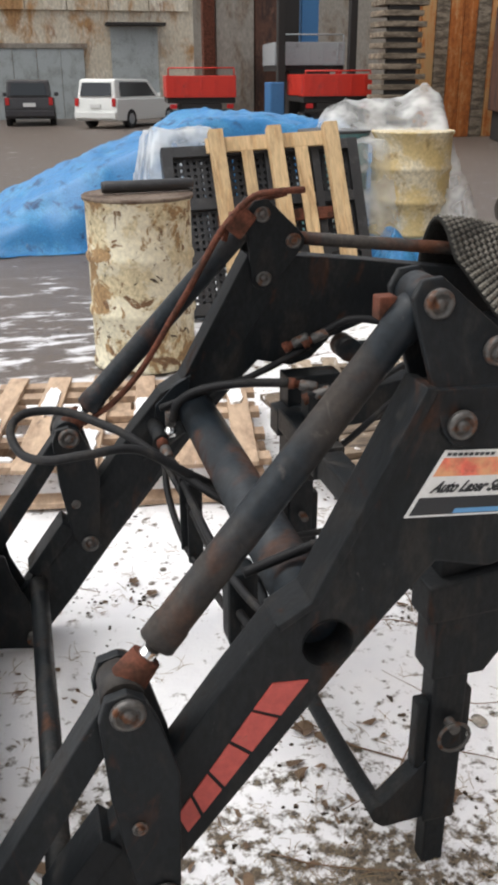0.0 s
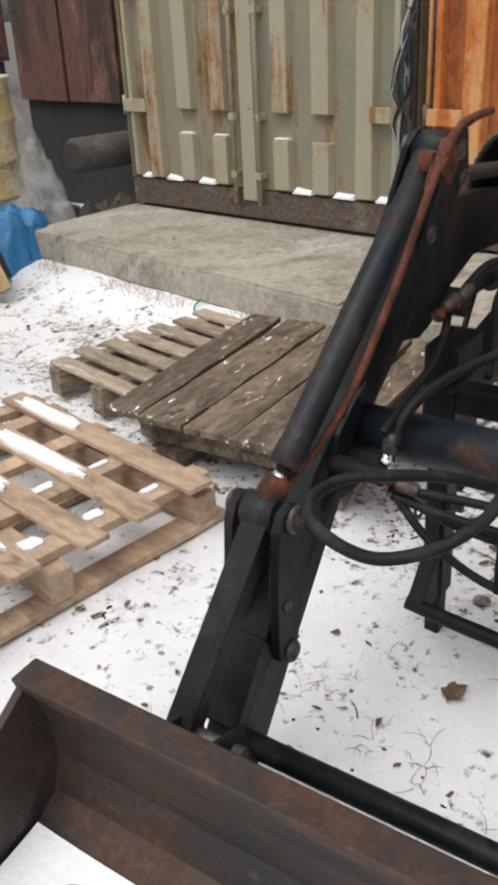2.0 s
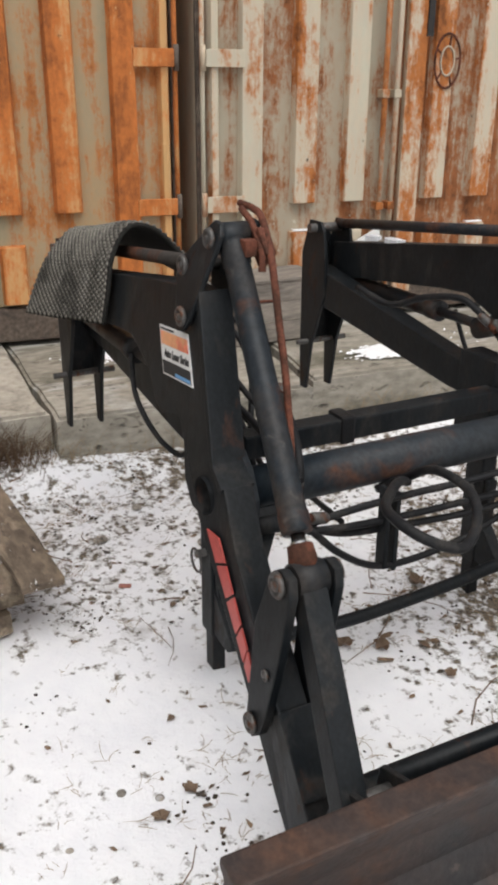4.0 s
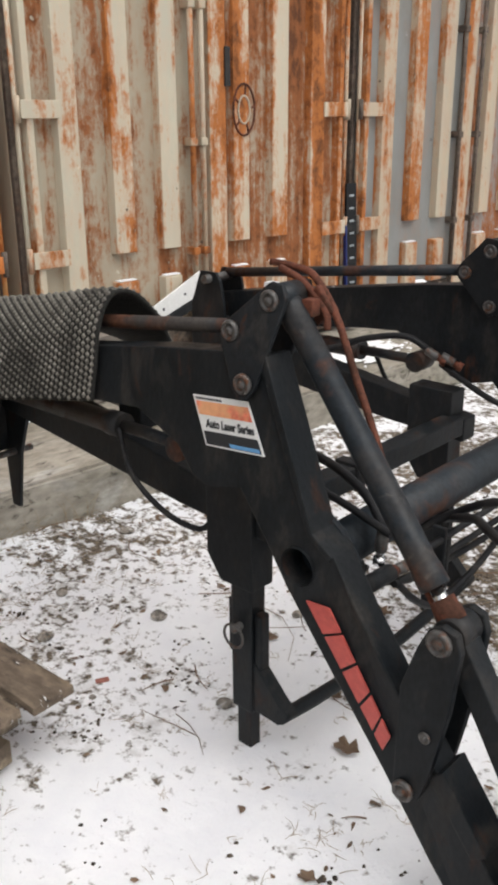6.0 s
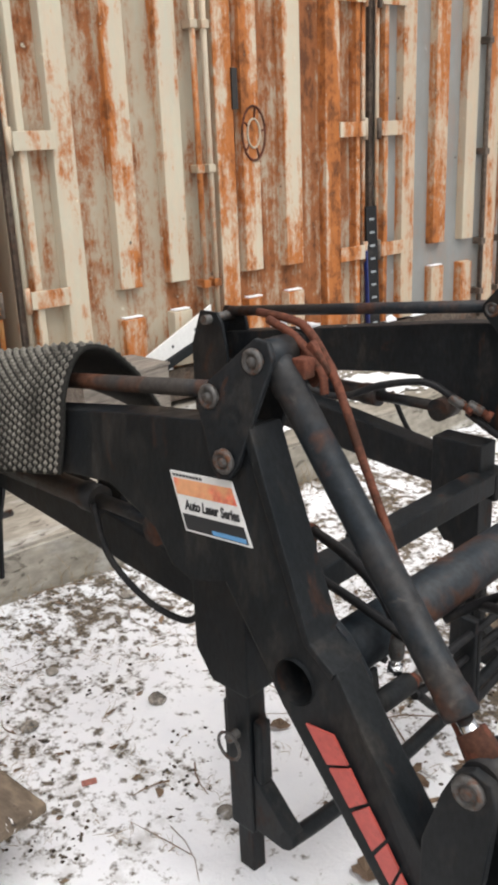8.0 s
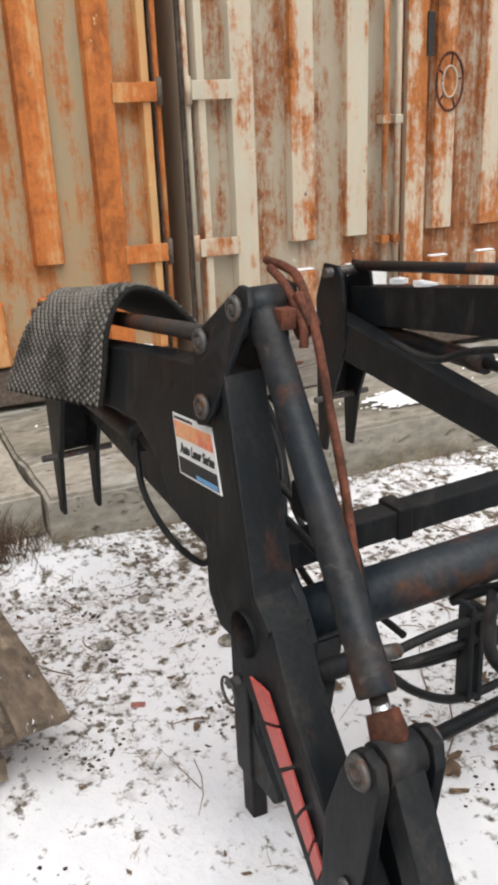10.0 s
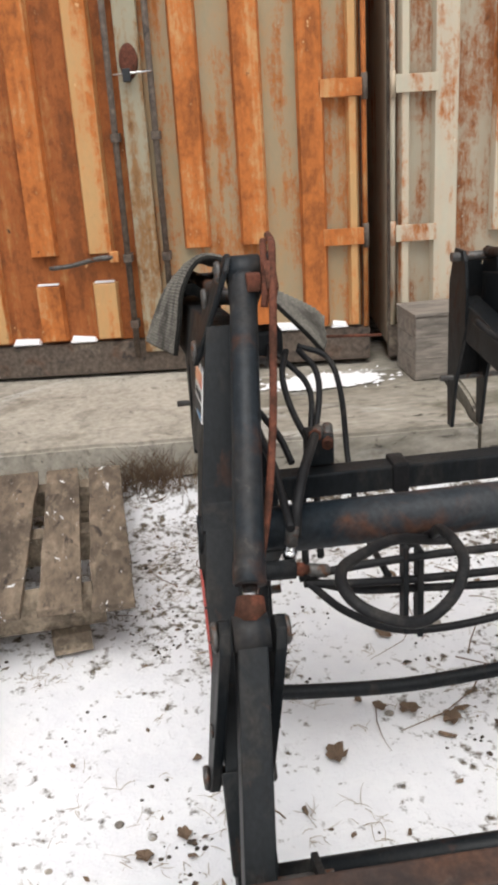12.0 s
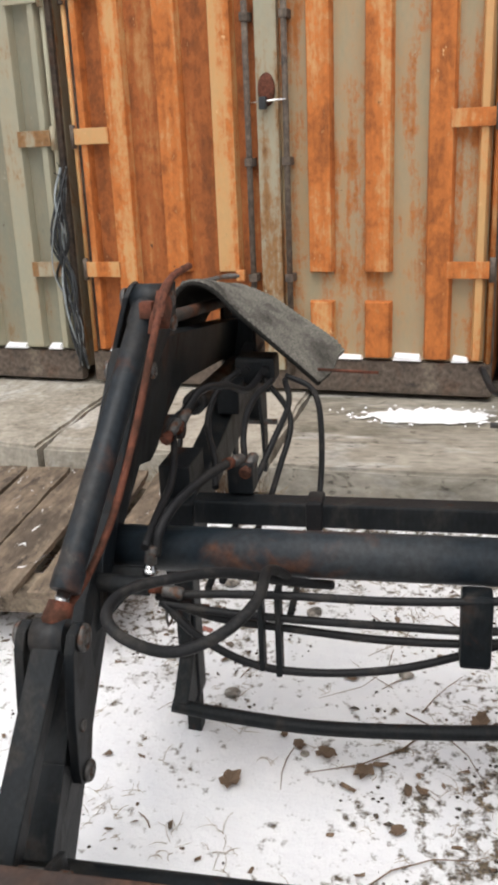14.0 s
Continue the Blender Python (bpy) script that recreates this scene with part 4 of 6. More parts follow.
part("lower_cross_tube", bm_tube([(-0.035, 1.25, 0.225), (-0.022, MID + 0.67, 0.215)], 0.027, 18), M_BLACK, loader)
part("stabiliser_bar", bm_tube(curve_points([(0.648, 2.37, 0.17), (0.648, 2.22, 0.150), (0.648, 1.95, 0.132), (0.648, 1.6, 0.15), (0.648, 1.335, 0.18)], 6), 0.021, 14), M_BLACK, loader, "bent round bar between the legs")


# bucket at the front
def build_bucket():
    y0, y1 = MID - 0.98, MID + 0.98
    inner = [(-0.285, 0.415), (-0.250, 0.30), (-0.235, 0.19), (-0.26, 0.10), (-0.33, 0.055), (-0.45, 0.042), (-0.92, 0.03)]
    outer = [(-0.92, 0.018), (-0.44, 0.022), (-0.31, 0.030), (-0.235, 0.085), (-0.205, 0.19), (-0.225, 0.31), (-0.258, 0.42)]
    shell = part("bucket", bm_plate(inner + outer, lambda x, z, k: (x, y1 if k else y0, z), 0), M_BUCKET, loader, "rusty loader bucket with snow lying inside")
    part("bucket_rim", bm_plate([(-0.300, 0.428), (-0.228, 0.432), (-0.222, 0.408), (-0.262, 0.372), (-0.29, 0.395)], lambda x, z, k: (x, y1 + 0.014 if k else y0 - 0.014, z), 0.006), M_BUCKET, shell)
    for y in (y0, y1):
        side = [(-0.290, 0.405), (-0.245, 0.405), (-0.205, 0.30), (-0.19, 0.16), (-0.24, 0.05), (-0.34, 0.012), (-0.93, 0.012), (-0.93, 0.06), (-0.62, 0.17), (-0.40, 0.33)]
        part("bucket_side", bm_plate(side, lambda x, z, k, y=y: (x, y + (0.010 if k else -0.010), z), 0.003), M_BUCKET, shell)
    for y in (MID - 0.62, MID + 0.62):
        for o in (-0.055, 0.055):
            ear = [(-0.225, 0.40), (-0.11, 0.36), (-0.10, 0.30), (-0.02, 0.10), (-0.05, 0.03), (-0.25, 0.06), (-0.21, 0.2)]
            part("bucket_ear", bm_plate(ear, lambda x, z, k, y=y + o: (x, y + (0.007 if k else -0.007), z), 0.003), M_BLACK, shell)
        part("ear_pin", bm_tube([(-0.15, y - 0.085, 0.33), (-0.15, y + 0.085, 0.33)], 0.017, 12), M_PIN, shell)
        part("ear_pin", bm_tube([(-0.055, y - 0.085, 0.075), (-0.055, y + 0.085, 0.075)], 0.02, 12), M_PIN, shell)
    bm = bmesh.new()
    xs, ys = [-0.90 + 0.03 * i for i in range(20)], [y0 + 0.02 + (y1 - y0 - 0.04) * j / 60 for j in range(61)]
    rows = [[bm.verts.new((x, y, 0.040 + 0.05 * max(0, noise.noise((x * 4, y * 2.5, 8)) + 0.25) + 0.05 * max(0, (x + 0.45) / 0.2) ** 2)) for y in ys] for x in xs]
    for i in range(len(xs) - 1):
        for j in range(60):
            bm.faces.new((rows[i][j], rows[i + 1][j], rows[i + 1][j + 1], rows[i][j + 1])).smooth = True
    part("bucket_snow", bm, M_SNOW, shell, "snow lying in the bucket")


build_bucket()


# ---- mat over the arm's rear ----
def rear_rise(y):
    """The mat sinks towards the rear, but its inner flap props up a little."""
    return -0.11 + 0.16 * max(0, min(1, (MID + 0.52 - y) / 0.28))


def taper(x, y):
    """The inner flap narrows towards its tip."""
    c = max(0.0, min(1.0, (MID + 0.45 - y) / 0.24))
    return x + c * (0.15 - 0.6 * (x - 1.21))


def flare(z, y):
    """The mat's outer side stands away from the arm towards the rear."""
    return 0.30 * max(0.0, 1.25 - z) if y > MID + 0.6 else 0.0


def build_mat():
    ctrl = [(MID + 0.69, 0.995), (MID + 0.675, 1.09), (MID + 0.655, 1.19), (MID + 0.60, 1.266), (MID + 0.53, 1.260), (MID + 0.465, 1.200), (MID + 0.36, 1.085), (MID + 0.275, 0.990), (MID + 0.212, 0.912)]
    line = [(p.x, p.y) for p in curve_points([(a, b, 0) for a, b in ctrl], 7)]
    xs = [1.21 + 0.65 * i / 24 for i in range(25)]
    bm = bmesh.new()
    rows = []
    for i, x in enumerate(xs):
        row = []
        for j, (y, z) in enumerate(line):
            e = 0.012 * noise.noise((x * 3, y * 4, z * 4))
            row.append(bm.verts.new((taper(x, y) + e, y + e - 0.20 * max(0, MID + 0.50 - y) * (i / 24) + flare(z, y) * (i / 24), z + e + rear_rise(y) * (i / 24))))
        rows.append(row)
    for i in range(len(xs) - 1):
        for j in range(len(line) - 1):
            bm.faces.new((rows[i][j], rows[i][j + 1], rows[i + 1][j + 1], rows[i + 1][j])).smooth = True
    mat_ob = solo("rubber_mat", bm, M_MAT, "grey woven rubber mat draped over the loader arm", "mat")
    solid = mat_ob.modifiers.new("thick", "SOLIDIFY")
    solid.thickness, solid.offset = 0.012, 1
    # raised weave: rows of small pads, one joined mesh
    bm = bmesh.new()
    length = [0.0]
    for (a, b), (c, d) in zip(line, line[1:]):
        length.append(length[-1] + math.hypot(c - a, d - b))
    n_u, n_v = 34, int(length[-1] / 0.019)
    for i in range(n_u):
        for k in range(n_v):
            s = (k + 0.5 + 0.5 * (i % 2)) / (n_v + 0.5) * length[-1]
            j = max(0, min(len(length) - 2, next((q for q in range(len(length) - 1) if length[q + 1] >= s), len(length) - 2)))
            t = (s - length[j]) / (length[j + 1] - length[j])
            fi = (i + 0.5) / n_u * 24
            i0 = min(23, int(fi))
            f = fi - i0
            p = rows_co(xs, line, i0, f, j, t)
            tang = Vector((0, line[j + 1][0] - line[j][0], line[j + 1][1] - line[j][1])).normalized()
            nor = Vector((1, 0, 0)).cross(tang)
            if nor.z < 0 and abs(nor.z) > abs(nor.y) or (abs(nor.z) <= abs(nor.y) and nor.y * (1 if line[j][0] > MID + 0.56 else -1) < 0):
                nor = -nor
            c = p + nor * 0.0135
            quad = [c + Vector((0.0098, 0, 0)), c + tang * 0.0098, c - Vector((0.0098, 0, 0)), c - tang * 0.0098]
            lo = [bm.verts.new(q) for q in quad]
            top = bm.verts.new(c + nor * 0.0065)
            for q in range(4):
                bm.faces.new((lo[q], lo[(q + 1) % 4], top))
    weave = part("weave", bm, M_WEAVE, mat_ob)
    tagged(weave, kind="stuff")
    return mat_ob


def rows_co(xs, line, i, f, j, t):
    def at(ii, jj):
        x, (y, z) = xs[ii], line[jj]
        e = 0.012 * noise.noise((x * 3, y * 4, z * 4))
        return Vector((taper(x, y) + e, y + e - 0.20 * max(0, MID + 0.50 - y) * (ii / 24) + flare(z, y) * (ii / 24), z + e + rear_rise(y) * (ii / 24)))
    return at(i, j).lerp(at(i, j + 1), t).lerp(at(i + 1, j).lerp(at(i + 1, j + 1), t), f)


build_mat()


# ---- pallets ----
def board(name, parent, material, x0, y0, z0, x1, y1, z1, turn=0.0, wob=0.0, mesh=None):
    """A sawn board: rounded, a little bent and out of true."""
    w, d, h = x1 - x0, y1 - y0, z1 - z0
    bm = bm_box(-w / 2, -d / 2, -h / 2, w / 2, d / 2, h / 2, 0.0035)
    if name == "top_plank":
        bmesh.ops.subdivide_edges(bm, edges=[e for e in bm.edges if abs(e.verts[0].co.x - e.verts[1].co.x) > w * 0.8], cuts=11)
    for v in bm.verts:
        t = v.co.y / d if d > w else v.co.x / w
        v.co.z += wob * (t * t - 0.1)
        if name == "top_plank":
            v.co.y += 0.010 * noise.noise((v.co.x * 5 + y0 * 9, 3 if v.co.y > 0 else 7, 0))
    ob = part(name, bm, material, parent)
    ob.matrix_local = Matrix.Translation(((x0 + x1) / 2, (y0 + y1) / 2, (z0 + z1) / 2)) @ Matrix.Rotation(turn, 4, "Z")
    return ob


def snow_patch(parent, x0, y0, x1, y1, z, seed, thick=0.008, name="snow_patch"):
    """Thin snow with a ragged edge lying on a board."""
    r = random.Random(seed)
    loop = []
    n = 22
    for k in range(n):
        a = 2 * math.pi * k / n
        rr = r.uniform(0.72, 1.0)
        ca, sa = math.cos(a), math.sin(a)
        sq = 1 / max(abs(ca), abs(sa)) ** 0.7
        loop.append(((x0 + x1) / 2 + (x1 - x0) / 2 * ca * rr * sq * 0.95, (y0 + y1) / 2 + (y1 - y0) / 2 * sa * rr * sq * 0.95))
    bm = bm_plate(loop, lambda a, b, k: (a, b, z + (thick if k else -0.002)), 0.0)
    ob = part(name, bm, M_SNOW, parent)
    return ob


# light pallet: top boards over stringers, a snow-dusted one
p1 = thing("wooden_pallet", "pale wooden pallet dusted with snow on the ground", "pallet", m=Matrix.Translation((0.93, 3.20, 0.012)) @ Matrix.Rotation(radians(-10.5), 4, "Z"))
for k in range(6):
    x1 = -0.02 - 0.225 * k
    w = rnd.uniform(0.095, 0.115)
    board("top_board", p1, M_PALE_WOOD, x1 - w, -0.005 + rnd.uniform(-0.02, 0.02), 0.170, x1, 1.16 + rnd.uniform(-0.02, 0.02), 0.190, rnd.uniform(-0.02, 0.02), rnd.uniform(-0.008, 0.008))
for k, (v0, v1) in enumerate(((0.62, 1.12), (0.30, 0.95), (0.45, 0.80), (0.10, 0.42), (0.55, 1.0), (0.2, 0.6))):
    u = -0.075 - 0.225 * k
    snow_patch(p1, u - 0.045, v0, u + 0.043, v1, 0.192, 700 + k, 0.009)
    snow_patch(p1, u - 0.16, 0.10, u - 0.075, 0.135 + 0.02 * (k % 3), 0.168, 720 + k, 0.010)
    snow_patch(p1, u - 0.17, 0.38, u - 0.070, 0.41 + 0.02 * (k % 2), 0.168, 740 + k, 0.010)
for y in (0.06, 0.34, 0.62, 0.90, 1.06):
    board("stringer", p1, M_PALE_WOOD, -1.28, y, 0.135, 0.03, y + 0.085, 0.168, 0, 0)
for x in (-1.25, -0.68, -0.09):
    board("runner", p1, M_PALE_WOOD, x, 0.0, 0.028, x + 0.085, 1.16, 0.133, 0, 0)
for y in (0.0, 0.5, 1.06):
    board("bottom_board", p1, M_PALE_WOOD, -1.28, y, 0.0, 0.05, y + 0.10, 0.026, rnd.uniform(-0.01, 0.01), 0)

# dark planks over a low pallet
p2 = thing("wooden_pallet", "dark weathered plank pallet flecked with snow", "pallet", m=Matrix.Translation((1.135, 2.71, 0.012)) @ Matrix.Rotation(radians(2.6), 4, "Z"))
y = 0.0
for k, w in enumerate((0.138, 0.138, 0.20, 0.20, 0.20, 0.16)):
    board("top_plank", p2, M_PLANK, 0.0 + rnd.uniform(-0.02, 0.01), y, 0.195 + 0.004 * k, 1.22 + rnd.uniform(-0.02, 0.02), y + w, 0.222 + 0.004 * k, (0.0, 0.01, -0.005, 0.012, 0.02, 0.05)[k], rnd.uniform(-0.01, 0.012))
    y += w + (0.036, 0.045, 0.008, 0.012, 0.02, 0)[k]
for x in (0.12, 0.6, 1.06):
    board("runner", p2, M_OLD_WOOD, x, 0.10, 0.075, x + 0.09, 1.0, 0.193, 0, 0)
board("bearer", p2, M_OLD_WOOD, 0.08, 0.16, 0.0, 0.20, 0.29, 0.073, 0.1)
board("bearer", p2, M_OLD_WOOD, 0.08, 0.85, 0.0, 0.20, 0.98, 0.073, -0.1)
board("bearer", p2, M_OLD_WOOD, 1.0, 0.16, 0.0, 1.14, 0.29, 0.073, 0.1)
board("bearer", p2, M_OLD_WOOD, 1.0, 0.85, 0.0, 1.14, 0.98, 0.073, 0.0)
# thin slatted pallet half under the planks
p3 = thing("wooden_pallet", "grey slatted pallet lying half under dark planks", "pallet", m=Matrix.Translation((1.28, 3.74, 0.012)) @ Matrix.Rotation(radians(-13), 4, "Z"))
for k in range(7):
    board("slat", p3, M_DRAB_WOOD, 0.02 + 0.148 * k, 0.0, 0.150, 0.02 + 0.148 * k + 0.088, 0.86 + rnd.uniform(-0.03, 0.03), 0.168, rnd.uniform(-0.02, 0.02), 0.004)
for yy in (0.05, 0.40, 0.74):
    board("runner", p3, M_OLD_WOOD, 0.0, yy, 0.02, 1.02, yy + 0.08, 0.148)
for k in range(5):
    snow_patch(p3, 0.125 + 0.148 * k, 0.2, 0.155 + 0.148 * k, 0.60, 0.10, 160 + k, 0.006)


# ---- drums and heaps to the north ----
def drum(name, x, y, z, radius, high, body, lid, label, category="drum"):
    d = thing(name, label, category, m=Matrix.Translation((x, y, z)))
    prof = [(radius * 0.97, 0.0), (radius, 0.006), (radius, 0.03), (radius * 0.965, 0.04)]
    for c in (high * 0.34, high * 0.66):
        prof += [(radius * 0.965, c - 0.035), (radius * 0.995, c - 0.018), (radius * 1.01, c), (radius * 0.995, c + 0.018), (radius * 0.965, c + 0.035)]
    prof += [(radius * 0.965, high - 0.03), (radius * 1.0, high - 0.02), (radius * 1.0, high), (radius * 0.97, high)]
    bm = bm_lathe(prof, 48)
    for v in bm.verts:
        a = math.atan2(v.co.y, v.co.x)
        k = 1 - 0.022 * max(0, noise.noise((math.cos(a) * 1.7, math.sin(a) * 1.7, v.co.z * 3.1 + x)))
        v.co.x *= k
        v.co.y *= k
    part("drum_body", bm, body, d)
    part("lid", bm_lathe([(radius * 0.95, high - 0.02), (radius * 0.95, high - 0.008), (radius * 0.93, high - 0.004)], 40), lid, d)
    part("rim", bm_lathe([(radius * 0.955, high - 0.012), (radius * 1.01, high - 0.014), (radius * 1.018, high), (radius * 1.0, high + 0.008), (radius * 0.96, high + 0.004)], 48), lid, d)
    return d


drum("oil_drum", 0.76, 5.36, 0.0, 0.325, 1.02, M_DRUM, M_DRUM_LID, "cream oil drum with peeling paint and rust, in the yard")
roll = bm_tube([(0.55, 5.36, 1.066), (0.57, 5.36, 1.066), (1.09, 5.40, 1.066), (1.105, 5.40, 1.066)], [0.030, 0.036, 0.036, 0.03], 18)
solo("pipe", roll, M_BLACK_PLASTIC, "short black plastic pipe lying on the oil drum", "pipe")

drum("oil_drum", 3.30, 7.05, 0.42, 0.335, 0.82, M_YELLOW, M_YELLOW, "yellow drum wrapped in clear plastic sheet")
drum("oil_drum", 2.72, 7.35, 0.42, 0.30, 0.82, mat("teal_drum", (0.10, 0.22, 0.23), 0.5), M_BLACK_PLASTIC, "teal drum wrapped in clear plastic sheet")


def upright(name, x, y, z, turn, tilt, lean, label, category):
    return thing(name, label, category, m=Matrix.Translation((x, y, z)) @ Matrix.Rotation(turn, 4, "Z") @ Matrix.Rotation(tilt, 4, "X") @ Matrix.Rotation(lean, 4, "Y"))


# new wooden pallet leaning on the black one; local x along it, z up it, y its thickness
lean = upright("wooden_pallet", 2.03, 5.95, 0.06, radians(-4), radians(-27), radians(-3), "clean new wooden pallet leaning against a black one", "pallet")
for x in (-0.53, -0.095, 0.335):
    board("runner", lean, M_NEW_WOOD, x, -0.05, 0.0, x + 0.105, 0.035, 1.41)
for x, w, z0, z1 in ((-0.29, 0.085, 0.12, 1.32), (0.115, 0.10, 0.05, 1.36)):
    board("slat", lean, M_NEW_WOOD, x, 0.04, z0, x + w, 0.062, z1)
board("top_board", lean, M_NEW_WOOD, -0.55, 0.038, 1.27, 0.445, 0.06, 1.38)
board("middle_board", lean, M_RUSTPIPE, -0.53, 0.064, 0.72, 0.44, 0.09, 0.81)
board("bottom_board", lean, M_OLD_WOOD, -0.55, 0.038, 0.02, 0.445, 0.06, 0.10)

black = upright("plastic_pallet", 2.0, 6.10, 0.08, radians(-4), radians(-26), radians(-2), "black plastic lattice pallet standing on edge", "pallet")
for x0, x1 in ((-0.86, -0.78), (-0.45, -0.39), (-0.09, -0.03), (0.27, 0.33), (0.56, 0.64)):
    board("bar", black, M_BLACK_PLASTIC, x0, 0.0, 0.0, x1, 0.11, 1.26)
for z in (0.0, 0.39, 0.78, 1.18):
    board("bar", black, M_BLACK_PLASTIC, -0.86, 0.002, z, 0.64, 0.108, z + 0.08)
bm = bmesh.new()
for i in range(30):
    bm_box(-0.8 + 0.048 * i, 0.05, 0.05, -0.8 + 0.048 * i + 0.024, 0.07, 1.22, 0, bm)
for i in range(24):
    bm_box(-0.82, 0.052, 0.06 + 0.05 * i, 0.62, 0.068, 0.06 + 0.05 * i + 0.024, 0, bm)
# rear deck strips, added to darken what shows through the lattice
for i in range(18):
    bm_box(-0.78 + 0.08 * i, 0.118, 0.03, -0.78 + 0.08 * i + 0.062, 0.13, 1.24, 0, bm)
tagged(part("lattice", bm, M_BLACK_PLASTIC, black), kind="stuff")


def heap(name, label, category, material, x0, y0, x1, y1, height, seed, step=0.05, crease=0.07):
    """A crumpled sheet: a height field with folds, hanging to the ground at its border."""
    bm = bmesh.new()
    nx, ny = max(8, int((x1 - x0) / step)), max(8, int((y1 - y0) / step))
    grid = []
    for i in range(nx + 1):
        row = []
        for j in range(ny + 1):
            u, v = i / nx, j / ny
            x, y = x0 + (x1 - x0) * u, y0 + (y1 - y0) * v
            rim = min(u, 1 - u, v, 1 - v)
            wob = noise.noise((x * 2.1, y * 2.1, seed))
            edge = max(0, min(1, (rim - 0.05 + 0.06 * wob) / 0.16))
            z = height(x, y) * edge ** 0.6
            fold = abs(noise.noise((x * 3.4, y * 3.4, seed + 3))) * crease + crease * 0.5 * abs(noise.noise((x * 8, y * 8, seed + 5)))
            row.append(bm.verts.new((x + 0.05 * wob, y + 0.05 * noise.noise((x * 3, y * 3, seed + 9)), z + fold * (0.35 + 0.65 * edge) + 0.004)))
        grid.append(row)
    for i in range(nx):
        for j in range(ny):
            bm.faces.new((grid[i][j], grid[i + 1][j], grid[i + 1][j + 1], grid[i][j + 1])).smooth = True
    return solo(name, bm, material, label, category)


heap("tarpaulin", "blue tarpaulin draped over a long heap in the yard", "tarpaulin", M_BLUE_TARP, -1.0, 9.1, 4.8, 11.6,
     lambda x, y: 0.32 + 0.85 * max(0, min(1, (x + 0.35) / 2.4)) + 0.12 * noise.noise((x, y, 1)) + 0.10 * abs(noise.noise((x * 0.9, y * 2.2, 8))), 2, 0.05, 0.07)
heap("tarpaulin", "crumpled blue tarpaulin lying at the slab's corner", "tarpaulin", M_BLUE_TARP, 2.66, 6.2, 3.6, 7.1,
     lambda x, y: 0.42 * max(0.1, 1 - ((x - 3.05) ** 2 + (y - 6.7) ** 2) / 0.3) + 0.14 * noise.noise((x * 4, y * 4, 1)) - 0.10 * abs(noise.noise((x * 9, y * 9, 3))), 6, 0.016, 0.24)
heap("plastic_sheet", "crumpled clear plastic sheet thrown over drums", "plastic sheet", M_PLASTIC, 2.35, 6.62, 4.0, 8.0,
     lambda x, y: 1.17 + 0.42 * max(0, 1 - math.hypot(x - 3.62, y - 7.55) / 0.62) + 0.34 * max(0, 1 - math.hypot(x - 2.95, y - 7.7) / 0.5) + 0.05 * noise.noise((x * 2, y * 2, 1)), 11, 0.04, 0.05)
heap("plastic_sheet", "crumpled clear plastic sheet over the blue heap", "plastic sheet", M_PLASTIC, 1.05, 7.3, 1.95, 8.6,
     lambda x, y: 1.22 + 0.06 * noise.noise((x * 2, y * 2, 1)), 14, 0.05, 0.05)

# ---- beyond the pale container: rusty brown tank house on rubble ----
brown = thing("steel_shed", "tall rusty brown steel sheet shed", "shed", m=Matrix.Translation((4.75, 6.35, 0)) @ Matrix.Rotation(LINE, 4, "Z"))
for k in range(-2, 5):
    part("wall_sheet", bm_box(-0.02 * (k % 2), 0.2 + 0.36 * k, 0.92, 0.05, 0.2 + 0.36 * k + 0.345, 3.8, 0.008), M_RUSTWALL, brown)
# near-black solid behind the sheets: the shed's unlit inside put into its colour
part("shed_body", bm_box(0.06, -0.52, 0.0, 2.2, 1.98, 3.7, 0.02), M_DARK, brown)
solo("steel_tank", bm_tube([(4.0, 6.75, 0.62), (4.03, 6.75, 0.62), (4.6, 6.6, 0.62), (4.9, 6.6, 0.62)], [0.10, 0.135, 0.135, 0.12], 18), M_TANK, "dark grey steel tank lying among rubble", "tank")
for k in range(22):
    bm = bmesh.new()
    bmesh.ops.create_icosphere(bm, subdivisions=1, radius=rnd.uniform(0.06, 0.15))
    for v in bm.verts:
        v.co *= rnd.uniform(0.75, 1.2)
    solo("rubble_block", bm, M_TANK if k % 2 else M_SILL, "broken concrete and scrap block beside the slab", "rubble", "rubble by the shed", m=Matrix.Translation((rnd.uniform(3.75, 4.7), rnd.uniform(6.45, 7.1), rnd.uniform(0.04, 0.12))))

# ---- far side of the yard ----
def far_wall(name, x0, x1, y, z1, material, label):
    return solo(name, bm_box(x0, y, -0.1, x1, y + 0.4, z1, 0.02), material, label, "wall", kind="structure")


far_wall("wall_north", -9, 8.6, 41, 9, M_FARWALL, "stained plaster yard wall")


# ---- pipes and hoses of the loader ----
def hose(name, ctrl, radius, material, label="", steps=7, sides=10, parent=loader):
    return part(name, bm_tube(curve_points(ctrl, steps), radius, sides), material, parent, label)


def fitting(p, direction, parent=loader, material=None, size=1.0):
    """A hose end: a hexagon nut, a crimped ferrule and a collar."""
    d = Vector(direction).normalized()
    p = Vector(p)
    nut = part("hose_fitting", bm_tube([p, p + d * 0.018 * size, p + d * 0.0181 * size, p + d * 0.03 * size], [0.017 * size, 0.017 * size, 0.012 * size, 0.012 * size], 6), material or M_RUSTPIPE, parent, "rusty hexagon hose fitting")
    part("ferrule", bm_tube([p + d * 0.03 * size, p + d * 0.034 * size, p + d * 0.075 * size, p + d * 0.08 * size], [0.012 * size, 0.0155 * size, 0.0155 * size, 0.012 * size], 12), M_PIN, nut)
    return nut


